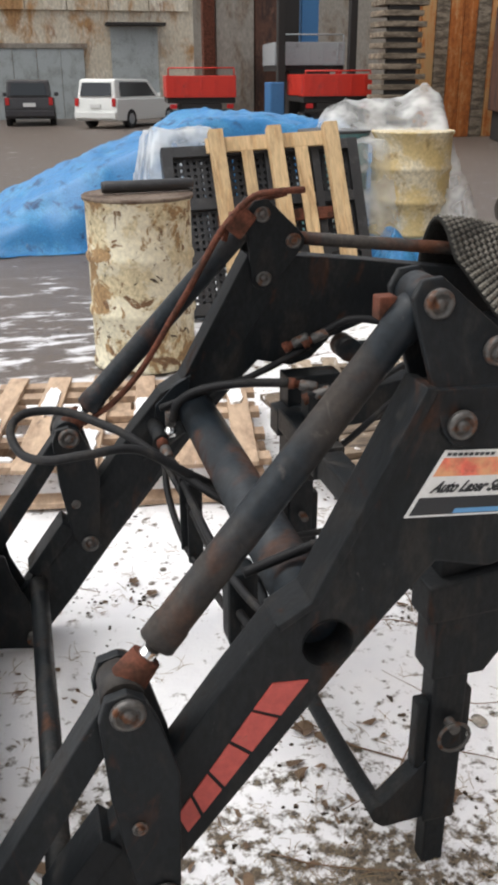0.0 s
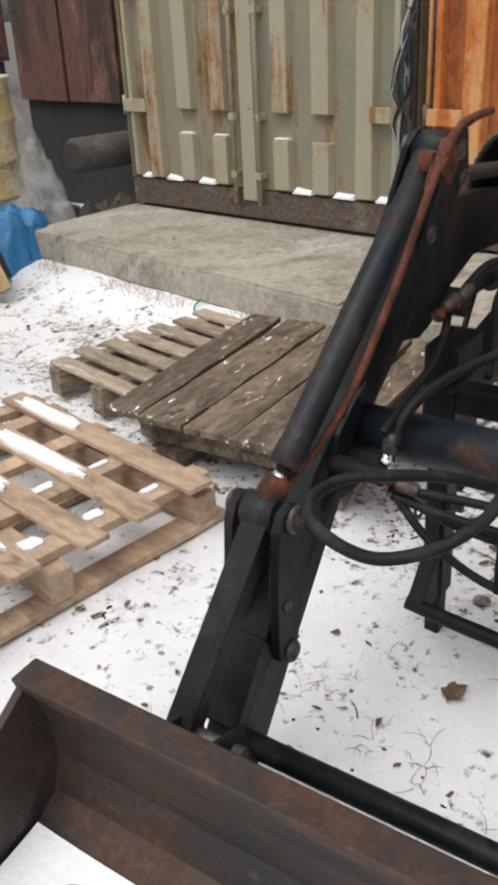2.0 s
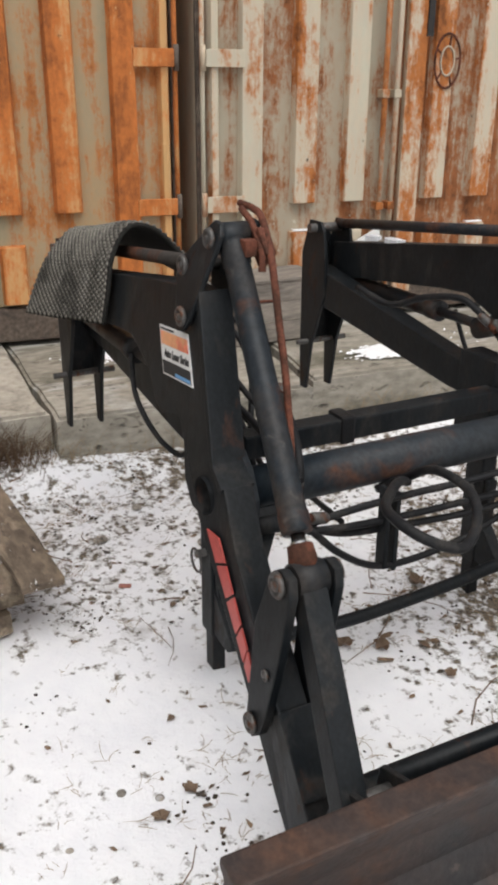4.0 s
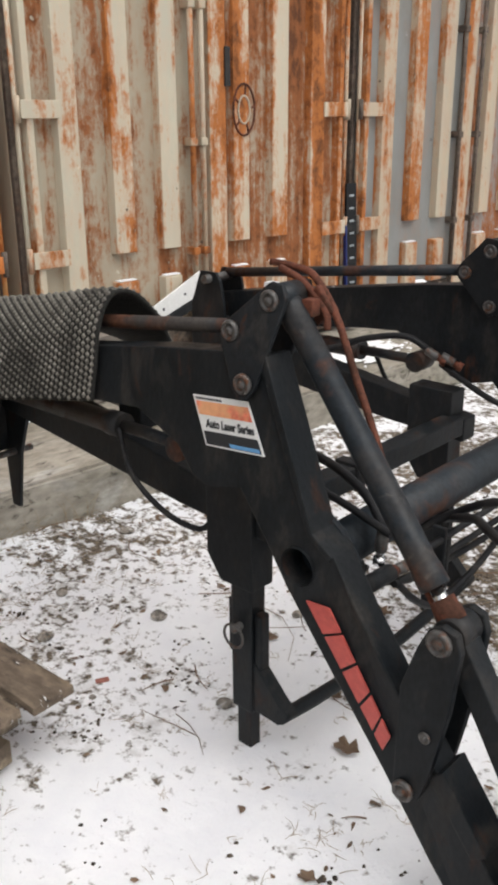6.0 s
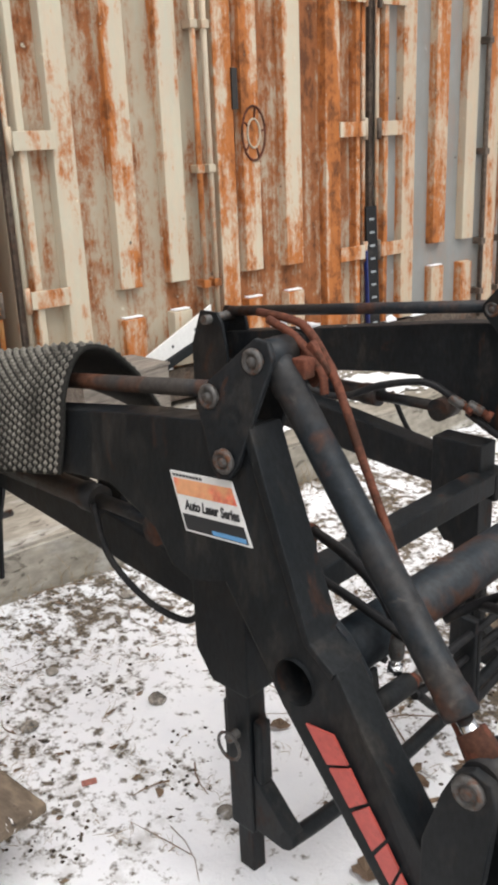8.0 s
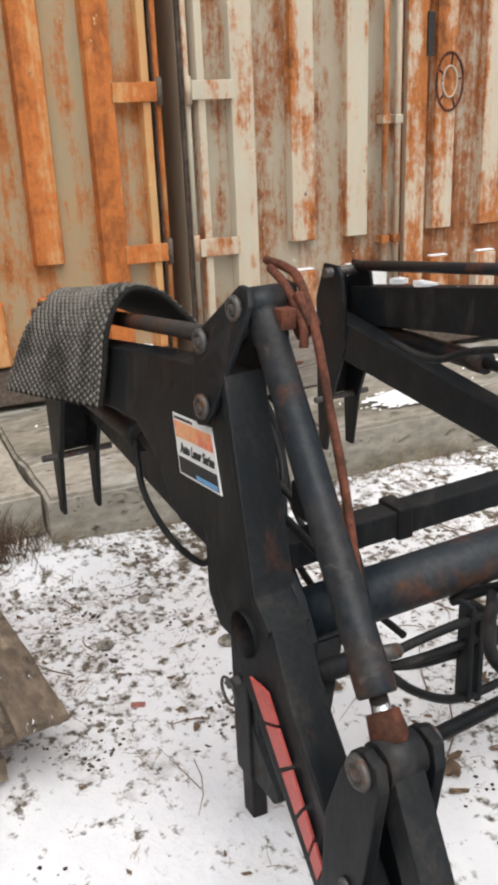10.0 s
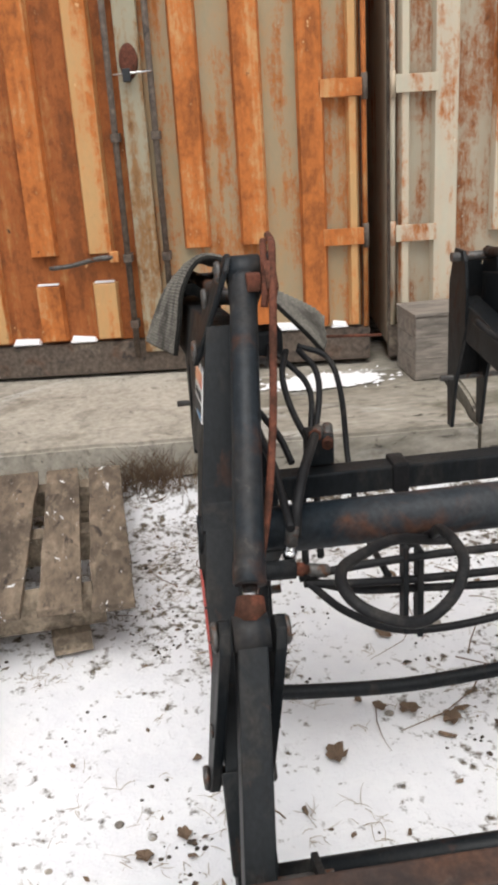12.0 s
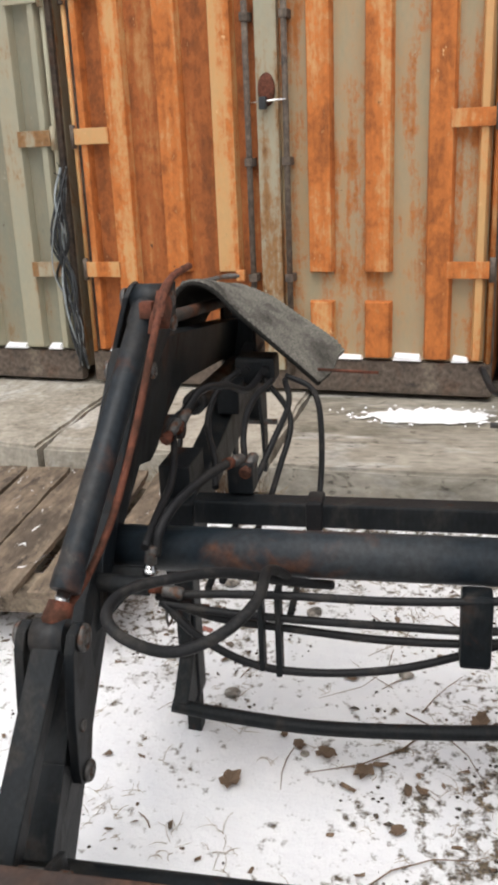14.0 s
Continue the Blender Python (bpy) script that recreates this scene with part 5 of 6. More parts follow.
hose("hard_pipe", [(0.765, 2.275, 1.388), (0.68, 2.28, 1.384), (0.62, 2.288, 1.368), (0.545, 2.302, 1.288), (0.47, 2.320, 1.156), (0.405, 2.336, 1.046), (0.32, 2.366, 0.901), (0.24, 2.40, 0.801), (0.155, 2.438, 0.731)], 0.009, M_RUSTPIPE, "bent rust-red steel pipe along the cylinder")
hose("hard_pipe", [(0.72, 2.293, 1.380), (0.64, 2.305, 1.356), (0.57, 2.314, 1.301), (0.555, 2.321, 1.258)], 0.009, M_RUSTPIPE, "bent rust-red steel pipe along the cylinder")
part("pipe_clamp", bm_box(-0.03, -0.014, -0.04, 0.03, 0.014, 0.035, 0.006), M_RUSTPIPE, loader, "rusted pipe clamp").matrix_local = Matrix.Translation((0.595, 2.30, 1.311)) @ Matrix.Rotation(radians(40), 4, "Y")
# the big slack loop in front of the torque tube
hose("hydraulic_hose", [(0.46, 2.02, 0.675), (0.38, 1.99, 0.735), (0.252, 2.008, 0.812), (0.126, 2.008, 0.812), (0.036, 2.058, 0.787), (-0.027, 2.141, 0.777), (-0.05, 2.225, 0.812), (-0.009, 2.274, 0.837), (0.09, 2.263, 0.837), (0.18, 2.187, 0.822), (0.261, 2.103, 0.797), (0.4, 1.97, 0.71), (0.5, 1.9, 0.655)], 0.0118, M_RUBBER, "thick black rubber hose in a slack loop", 8, 12)
for pts in ([(0.37, 2.30, 0.670), (0.375, 2.18, 0.680), (0.37, 2.0, 0.690), (0.37, 1.75, 0.690), (0.38, 1.50, 0.70), (0.42, 1.33, 0.70)], [(0.36, 2.29, 0.66), (0.37, 2.17, 0.64), (0.385, 2.0, 0.622), (0.39, 1.75, 0.615), (0.39, 1.5, 0.62), (0.42, 1.33, 0.66)],
            [(0.38, 2.28, 0.655), (0.39, 2.16, 0.61), (0.40, 2.0, 0.588), (0.40, 1.75, 0.572), (0.40, 1.5, 0.585), (0.43, 1.33, 0.63)], [(0.36, 2.28, 0.66), (0.355, 2.20, 0.58), (0.37, 2.08, 0.505), (0.395, 1.93, 0.475), (0.41, 1.74, 0.490), (0.42, 1.56, 0.545), (0.43, 1.34, 0.63)]):
    hose("hydraulic_hose", pts, 0.0098, M_RUBBER)
part("hose_strap", bm_box(0.372, 2.005, 0.47, 0.412, 2.02, 0.70, 0.004), M_BLACK, loader)
part("hose_strap", bm_box(0.36, 2.045, 0.49, 0.40, 2.058, 0.72, 0.004), M_BLACK, loader)
part("hose_clamp", bm_box(0.365, 1.53, 0.53, 0.43, 1.60, 0.71, 0.01), M_BLACK, loader)
part("rail_clamp", bm_box(0.692, 1.94, 0.704, 0.776, 1.985, 0.788, 0.008), M_RUBBER, loader, "rubber strap round the cross rail")
# stub and stiff hose on the inside of the north arm
part("pipe_stub", bm_tube([(0.36, 2.437, 0.706), (0.36, 2.31, 0.700)], [0.022, 0.022], 14), M_BLACK, loader)
fitting((0.36, 2.31, 0.700), (0.1, -1, -0.25))
hose("hydraulic_hose", [(0.39, 2.30, 0.765), (0.41, 2.292, 0.82), (0.47, 2.27, 0.86), (0.58, 2.23, 0.882), (0.70, 2.19, 0.885)], 0.0125, M_RUBBER)
fitting((0.388, 2.318, 0.715), (0.0, -0.15, 1), loader, M_CHROME)
fitting((0.70, 2.19, 0.885), (1, -0.35, -0.15))
fitting((0.73, 2.15, 0.845), (1, -0.2, 0.4))
part("port_block", bm_box(0.74, 2.13, 0.785, 0.82, 2.20, 0.87, 0.006), M_BLACK, loader)
# short bridge of hose under the arm, as on both sides
for sd in (1, -1):
    y = 2.365 if sd > 0 else 1.34
    fitting((0.74, y, 0.93), (0.9, -sd * 0.3, 0.5))
    fitting((0.79, y - sd * 0.02, 0.945), (1, -sd * 0.2, 0.5))
    hose("hydraulic_hose", [(0.85, y - sd * 0.03, 0.98), (0.93, y - sd * 0.06, 1.02), (1.06, y - sd * 0.1, 1.0), (1.20, y - sd * 0.14, 0.95), (1.36, y - sd * 0.17, 0.98)], 0.0115, M_RUBBER)
    hose("hydraulic_hose", [(0.82, y, 0.93), (0.72, y - sd * 0.03, 0.90), (0.60, y - sd * 0.05, 0.862), (0.48, y - sd * 0.05, 0.835), (0.36, y - sd * 0.05, 0.80)], 0.010, M_RUBBER)
    # the spare line sagging outside the leg
    hose("hydraulic_hose", [(1.20, 2.43 if sd > 0 else 1.19, 0.90), (1.14, 2.44 if sd > 0 else 1.18, 0.78), (1.03, 2.42 if sd > 0 else 1.20, 0.69), (0.93, 2.39 if sd > 0 else 1.23, 0.66), (0.88, 2.375 if sd > 0 else 1.25, 0.70)], 0.0085, M_RUBBER)
# control valve under the mat, with its lines
valve = part("control_valve", bm_box(1.32, 2.16, 0.935, 1.43, 2.29, 1.02, 0.012), M_BLACK, loader, "black hydraulic control valve under the mat")
for k in range(2):
    part("spool_cap", bm_tube([(1.321, 2.19 + 0.06 * k, 0.985), (1.295, 2.19 + 0.06 * k, 0.985)], 0.013, 10), M_RUBBER, valve)
    part("valve_port", bm_tube([(1.36, 2.19 + 0.06 * k, 0.94), (1.36, 2.19 + 0.06 * k, 0.90)], 0.012, 8), M_BLACK, valve)
part("valve_bracket", bm_box(1.22, 2.26, 0.86, 1.32, 2.33, 0.96, 0.006), M_BLACK, loader)
for pts in ([(1.28, 2.16, 0.96), (1.12, 2.20, 0.93), (0.98, 2.20, 0.87), (0.86, 2.17, 0.80), (0.76, 2.15, 0.79)], [(1.28, 2.12, 0.96), (1.15, 2.09, 0.92), (1.0, 2.12, 0.84), (0.84, 2.20, 0.66), (0.62, 2.24, 0.56)],
            [(1.30, 2.12, 0.97), (1.27, 2.03, 0.93), (1.22, 2.0, 0.82), (1.14, 2.0, 0.62), (0.9, 2.02, 0.52), (0.62, 2.02, 0.50)], [(1.32, 2.20, 0.96), (1.24, 2.10, 0.85), (1.12, 2.12, 0.72), (0.9, 2.15, 0.62), (0.62, 2.2, 0.585)],
            [(1.24, 2.26, 1.0), (1.10, 2.30, 0.97), (1.0, 2.31, 0.90), (0.86, 2.26, 0.84), (0.77, 2.24, 0.79)]):
    hose("hydraulic_hose", pts, 0.0095, M_RUBBER)
part("control_rod", bm_tube([(1.32, 2.02, 0.985), (1.36, 1.83, 0.965)], 0.005, 6), M_RUSTPIPE, loader)
# crumbs of snow on the south arm
for k, (x, w) in enumerate(((1.52, 0.05), (1.32, 0.035), (1.12, 0.02), (1.66, 0.03))):
    ob = snow_patch(loader, x - w, MID - 0.595, x + w, MID - 0.53, 1.128 - 0.055 * (x - 0.9), 500 + k, 0.014)

# ---- things by the containers ----
crate = thing("wooden_box", "grey weathered wooden box standing on the slab", "box", m=Matrix.Translation((3.04, 0.62, SLAB_TOP)) @ Matrix.Rotation(radians(1.5), 4, "Z"))
for z in (0.0, 0.115, 0.230):
    board("side_board", crate, M_GREY_WOOD, 0.0, 0.0, z, 0.02, 0.56, z + 0.113)
    board("side_board", crate, M_GREY_WOOD, 0.29, 0.0, z, 0.31, 0.56, z + 0.113)
    board("end_board", crate, M_GREY_WOOD, 0.022, 0.54, z, 0.288, 0.56, z + 0.113)
    board("end_board", crate, M_GREY_WOOD, 0.022, 0.0, z, 0.288, 0.02, z + 0.113)
board("lid_board", crate, M_GREY_WOOD, -0.008, -0.008, 0.345, 0.318, 0.568, 0.36)

lid_m = Matrix.Translation(on_doors(-0.63, SLAB_TOP, 0.10)) @ Matrix.Rotation(LINE, 4, "Z")
lid = thing("white_board", "white painted board with bolt holes leaning on doors", "board", m=lid_m)
part("board_face", bm_plate([(0.02, 0.28), (-0.56, 0.57), (-0.56, 0.43), (0.10, 0.18)], lambda u, z, k: (0.008 if k else -0.008, u, z), 0.002), M_WHITE, lid)
part("board_lip", bm_plate([(0.10, 0.176), (-0.56, 0.426), (-0.56, 0.37), (0.10, 0.12)], lambda u, z, k: (0.02 if k else -0.02, u, z), 0.003), M_BLACK, lid)
part("board_leg", bm_box(-0.015, -0.56, 0.0, 0.015, -0.50, 0.42, 0.004), M_BLACK, lid)
part("board_leg", bm_box(-0.015, 0.03, 0.0, 0.015, 0.09, 0.16, 0.004), M_BLACK, lid)
for k in range(3):
    part("bolt_hole", bm_tube([(-0.0095, -0.12 - 0.16 * k, 0.30 + 0.072 * k), (-0.0082, -0.12 - 0.16 * k, 0.30 + 0.072 * k)], 0.009, 10), M_INK, lid)

strip_m = Matrix.Translation(on_doors(-2.55, SLAB_TOP + 0.02, 0.10)) @ Matrix.Rotation(LINE, 4, "Z") @ Matrix.Rotation(radians(3), 4, "Y")
rail = thing("slotted_rail", "black slotted plastic rail with a blue edge leaning on doors", "rail", m=strip_m)
part("rail_body", bm_box(-0.01, -0.05, 0.0, 0.01, 0.05, 1.0, 0.003), M_RUBBER, rail)
part("rail_edge", bm_box(-0.016, 0.051, 0.0, 0.012, 0.062, 0.72, 0.002), M_RAIL_BLUE, rail, "dark blue plastic edge")
for k in range(11):
    part("slot", bm_box(-0.0125, -0.022, 0.06 + 0.085 * k, -0.0105, 0.022, 0.074 + 0.085 * k, 0), M_CABLE_PALE, rail)

cables = thing("cable_bundle", "bundle of black and grey cables hanging between containers", "cables")
for k in range(15):
    a, r0 = rnd.uniform(0, 6.28), rnd.uniform(0.01, 0.05)
    top = Vector(on_doors(2.535 + 0.02 * math.cos(a), 1.53 + rnd.uniform(-0.06, 0.08), 0.045))
    pts = [top]
    for j, z in enumerate((1.38, 1.18, 0.95, 0.68, 0.42)):
        w = (0.04, 0.075, 0.08, 0.06, 0.035)[j]
        pts.append(Vector(on_doors(2.525 + (0.03, 0.055, 0.05, 0.02, -0.02)[j] + w * rnd.uniform(-0.8, 0.9), z + rnd.uniform(-0.04, 0.04), 0.06 + rnd.uniform(0, 0.05))))
    hose("cable", pts, rnd.uniform(0.004, 0.0075), M_CABLE_PALE if k % 4 == 0 else M_CABLE, "", 5, 6, cables)
    if k % 3 == 0:
        part("cable_end", bm_tube([top, top + Vector((-0.05, 0.04 * math.sin(a), 0.03))], 0.003, 5), M_CABLE, cables)

cord = bm_tube(curve_points([(2.88, 4.625, 0.092), (2.847, 4.646, 0.102), (2.681, 4.592, 0.112), (2.593, 4.55, 0.107), (2.555, 4.491, 0.097), (2.561, 4.387, 0.097), (2.612, 4.34, 0.092)], 6), 0.006, 6)
solo("cord", cord, M_GREENCORD, "thin green plastic cord lying in the snow", "cord")


def ragged(x0, y0, x1, y1, z, seed):
    """Thin wind-blown snow: a broken middle and crumbs thinning out round it."""
    r = random.Random(seed)
    bm = bmesh.new()
    cx, cy, w, d = (x0 + x1) / 2, (y0 + y1) / 2, (x1 - x0) / 2, (y1 - y0) / 2
    for k in range(260):
        u, v = r.gauss(0, 0.42), r.gauss(0, 0.42)
        size = max(0.006, 0.10 * math.exp(-2.2 * (u * u + v * v)) * r.uniform(0.4, 1.1))
        px, py, n = cx + w * u, cy + d * v, 11
        high = z + 0.002 + size * 0.05 + 0.00004 * k
        hub = bm.verts.new((px, py, high + 0.002))
        ring = []
        for j in range(n):
            a = 2 * math.pi * j / n
            q = size * r.uniform(0.6, 1.15)
            ring.append(bm.verts.new((px + q * 0.8 * math.cos(a), py + q * 1.3 * math.sin(a), z + 0.0015)))
        for j in range(n):
            bm.faces.new((ring[j], ring[(j + 1) % n], hub)).smooth = True
    solo("snow_patch", bm, M_SNOW, "thin patch of snow lying on the concrete slab", "snow", kind="stuff")


for k, (x0, y0, x1, y1) in enumerate(((3.0, 1.2, 3.32, 2.1), (2.45, 0.0, 2.75, 0.75), (2.30, -1.2, 3.0, -0.2), (2.15, -3.6, 2.9, -1.9))):
    ragged(x0, y0, x1, y1, SLAB_TOP + 0.003, 300 + k)

# ---- litter on the ground ----
def on_ground(x, y):
    return ground_height(x, y)


def build_litter():
    # stones that can be told apart
    for k, (x, y, s) in enumerate(((0.955, 2.268, 0.038), (1.494, 2.064, 0.04), (1.693, 2.423, 0.036), (1.30, 2.52, 0.016), (0.69, 2.0, 0.02), (1.12, 1.72, 0.03), (0.42, 2.78, 0.018), (0.36, 2.70, 0.017),
                                      (1.5, 2.9, 0.022), (0.30, 2.95, 0.014), (1.9, 2.2, 0.03), (2.1, 1.7, 0.04), (1.8, 1.4, 0.025))):
        bm = bmesh.new()
        bmesh.ops.create_icosphere(bm, subdivisions=2, radius=s * 0.74)
        for v in bm.verts:
            v.co *= 1 + 0.55 * noise.noise(v.co * 22 + Vector((k * 7, 0, 0)))
            v.co.z *= 0.48
        solo("stone", bm, M_STONE, "small rough grey stone lying in the snow", "stone", "loose stones", m=Matrix.Translation((x, y, on_ground(x, y) + s * 0.2)) @ Matrix.Rotation(k, 4, "Z"))
    # a brick chip and a few large curled leaves
    bm = bm_box(-0.022, -0.010, 0, 0.022, 0.010, 0.008, 0.003)
    solo("brick_chip", bm, M_BRICK, "broken red brick chip lying in the snow", "brick", m=Matrix.Translation((1.346, 2.444, on_ground(1.346, 2.444))) @ Matrix.Rotation(1.1, 4, "Z"))
    for k, (x, y, s) in enumerate(((0.55, 2.19, 0.05), (0.69, 1.94, 0.04), (0.64, 1.83, 0.045), (0.72, 2.02, 0.03), (0.42, 1.73, 0.03), (0.35, 2.62, 0.03), (0.30, 2.72, 0.03), (0.9, 1.5, 0.05), (1.1, 1.9, 0.04))):
        bm = bmesh.new()
        hub = bm.verts.new((0, 0, 0.004))
        rim = []
        for j in range(14):
            a = 2 * math.pi * j / 14
            q = s * (0.55 + 0.35 * abs(math.sin(a * 2.5)) + 0.12 * noise.noise((a, k, 1)))
            rim.append(bm.verts.new((q * math.cos(a), q * 0.75 * math.sin(a), 0.004 + s * (0.25 + 0.35 * noise.noise((math.cos(a) * 2, math.sin(a) * 2, k * 3))))))
        for j in range(14):
            bm.faces.new((hub, rim[j], rim[(j + 1) % 14]))
        solo("dead_leaf", bm, M_LEAF, "curled dead brown leaf lying in the snow", "leaf", "dead leaves", m=Matrix.Translation((x, y, on_ground(x, y))) @ Matrix.Rotation(k * 1.3, 4, "Z"))

    def dense(x, y):
        """How littered the ground is: thick along the slabs and south of the loader, thin north of it."""
        d = 0.10 + 0.55 * max(0, min(1, (x - 0.9) / 1.2)) + 0.35 * max(0, min(1, (2.1 - y) / 1.2))
        d += 0.55 * max(0, noise.noise((x * 1.6, y * 1.6, 4)))
        d *= 0.12 + 1.9 * max(0, min(1, 0.45 + 1.7 * noise.noise((x * 3.3, y * 3.3, 9))))
        d += 0.8 * math.exp(-((x - 0.62) ** 2 + (y - 1.10) ** 2) / 0.3)
        if y > 2.9 and x < 1.0:
            d *= 0.25
        return d

    # dead leaves: curled quads
    bm = bmesh.new()
    r = random.Random(11)
    n = 0
    while n < 1100:
        x, y = r.uniform(-0.6, 2.45), r.uniform(0.2, 6.2)
        if r.random() > dense(x, y):
            continue
        n += 1
        s, a, h = r.uniform(0.005, 0.014) * r.choice((1, 1, 1, 1.9)), r.uniform(0, 6.3), on_ground(x, y) + 0.003
        ca, sa = math.cos(a) * s, math.sin(a) * s
        q = [bm.verts.new((x + u * ca - w * sa * 0.6, y + u * sa + w * ca * 0.6, h + r.uniform(0, 0.5) * s)) for u, w in [(u + r.uniform(-0.45, 0.45), w + r.uniform(-0.4, 0.4)) for u, w in ((-1, 0), (-0.3, -0.8), (0.7, -0.6), (1.2, 0), (0.6, 0.7), (-0.3, 0.8))]]
        bm.faces.new(q)
    solo("leaf_litter", bm, M_LEAF, "scattered dead leaves and crumbs on the snow", "litter", kind="stuff")
    # twigs and straws
    for name, material, count, lab, seed in (("twigs", M_TWIG, 130, "thin dry twigs lying on the snow", 5), ("dry_grass", M_STRAW, 1500, "tufts of dead straw grass poking through snow", 6)):
        bm = bmesh.new()
        r = random.Random(seed)
        n = 0
        while n < count:
            x, y = r.uniform(-0.4, 2.5), r.uniform(0.2, 5.5)
            if r.random() > dense(x, y) * (1.0 if name == "twigs" else 0.9):
                continue
            n += 1
            length = (r.uniform(0.10, 0.45) if y < 2.1 else r.uniform(0.05, 0.22)) if name == "twigs" else r.uniform(0.015, 0.055)
            blades = 1 if name == "twigs" else r.randint(2, 6)
            for _ in range(blades):
                a = r.uniform(0, 6.3)
                bend = r.uniform(-0.8, 0.8)
                rise = r.uniform(0.0, 0.10) if name == "twigs" else r.uniform(0.1, 0.75)
                pts = []
                for k in range(4):
                    t = k / 3
                    ang = a + bend * t
                    pts.append((x + math.cos(ang) * length * t, y + math.sin(ang) * length * t, on_ground(x, y) + 0.004 + length * rise * t * (1.3 - 0.6 * t)))
                w = r.uniform(0.0014, 0.0028) if name == "twigs" else r.uniform(0.0006, 0.0011)
                bm_tube(pts, [w, w, w * 0.8, w * 0.5], 3, False, bm)
                x += r.uniform(-0.02, 0.02)
                y += r.uniform(-0.02, 0.02)
        solo(name, bm, material, lab, "litter", kind="stuff")
    # crumbs of earth, thrown up in small clusters
    bm = bmesh.new()
    r = random.Random(21)
    n = 0
    while n < 230:
        x, y = r.uniform(-0.5, 2.45), r.uniform(0.2, 5.0)
        if r.random() > dense(x, y):
            continue
        n += 1
        for _ in range(r.randint(3, 14)):
            cx, cy, s = x + r.gauss(0, 0.045), y + r.gauss(0, 0.045), r.uniform(0.003, 0.009)
            h = on_ground(cx, cy)
            top = bm.verts.new((cx + r.uniform(-0.3, 0.3) * s, cy + r.uniform(-0.3, 0.3) * s, h + s * r.uniform(0.5, 1.0)))
            ring = [bm.verts.new((cx + s * r.uniform(0.6, 1.3) * math.cos(k * 1.2566), cy + s * r.uniform(0.6, 1.3) * math.sin(k * 1.2566), h - 0.001)) for k in range(5)]
            for k in range(5):
                bm.faces.new((ring[k], ring[(k + 1) % 5], top))
    solo("earth_crumbs", bm, M_EARTH, "dark crumbs of earth scattered on the snow", "litter", kind="stuff")
    # brush at the foot of the slabs
    bm = bmesh.new()
    r = random.Random(9)
    for _ in range(700):
        t = r.random()
        y = 0.2 + 6.0 * t
        x = 2.36 + 0.10 * (y - 1.1) / 2.4 - r.uniform(0.0, 0.10) + max(0, y - 3.5) * 0.16
        if noise.noise((y * 1.7, 0, 2)) < -0.12:
            continue
        h, a = r.uniform(0.03, 0.16), r.uniform(0, 6.3)
        g = on_ground(x, y) - 0.005
        bm_tube([(x, y, g), (x + 0.02 * math.cos(a), y + 0.03 * math.sin(a), g + h * 0.6), (x + 0.06 * math.cos(a), y + 0.08 * math.sin(a), g + h)], [0.0013, 0.001, 0.0006], 3, False, bm)
    weeds = bmesh.new()
    for _ in range(320):
        x, y = r.gauss(2.40, 0.06), r.gauss(2.66, 0.11)
        h, a, g = r.uniform(0.06, 0.20), r.uniform(0, 6.3), on_ground(x, y) - 0.005
        x = min(x, 2.46)
        s = r.uniform(0.3, 1.3)
        bm_tube([(x, y, g), (x - 0.02 * s, y + 0.03 * math.sin(a), g + h * 0.6), (x - 0.05 * s + 0.03 * math.cos(a), y + 0.09 * math.sin(a), g + h)], [0.0016, 0.0013, 0.0008], 3, False, weeds)
    solo("dry_weeds", weeds, M_TWIG, "clump of dead brown weeds against the slab", "weeds", kind="stuff")
    solo("dry_grass", bm, M_STRAW, "dead grass along the foot of the slabs", "litter", kind="stuff")


build_litter()

# ---- far side of the yard ----
garage = thing("garage_door", "pale grey sheet garage door in the far wall", "door", m=Matrix.Translation((1.0, 40.9, 0)))
for k in range(7):
    part("door_sheet", bm_box(-4.0 + 0.98 * k, -0.05, 0.0, -4.0 + 0.98 * k + 0.96, 0.04, 2.75, 0.01), M_GARAGE, garage)
part("lintel", bm_box(-4.1, -0.12, 2.76, 3.0, 0.05, 2.95, 0.02), M_GREYWALL, garage)
door2 = thing("garage_door", "grey sheet door under a dark canopy", "door", m=Matrix.Translation((5.9, 40.9, 0)))
part("door_sheet", bm_box(-0.9, -0.06, 0.0, 1.1, 0.04, 3.6, 0.01), M_GARAGE, door2)
part("canopy", bm_box(-1.1, -0.6, 3.62, 1.4, 0.04, 3.75, 0.02), M_DARK, door2)
for k in range(10):
    solo("wall_panel", bm_box(-8.6 + 1.7 * k, 40.86, 4.2, -8.6 + 1.7 * k + 1.66, 40.98, 5.55, 0.02), M_FARWALL, "rust-stained corrugated panel on the far wall", "panel", "wall panels", "structure")
solo("wall_pipe", bm_tube([(-9, 40.88, 5.9), (8.4, 40.88, 6.0)], 0.14, 12), M_GREYWALL, "thick grey pipe along the far wall", "pipe")


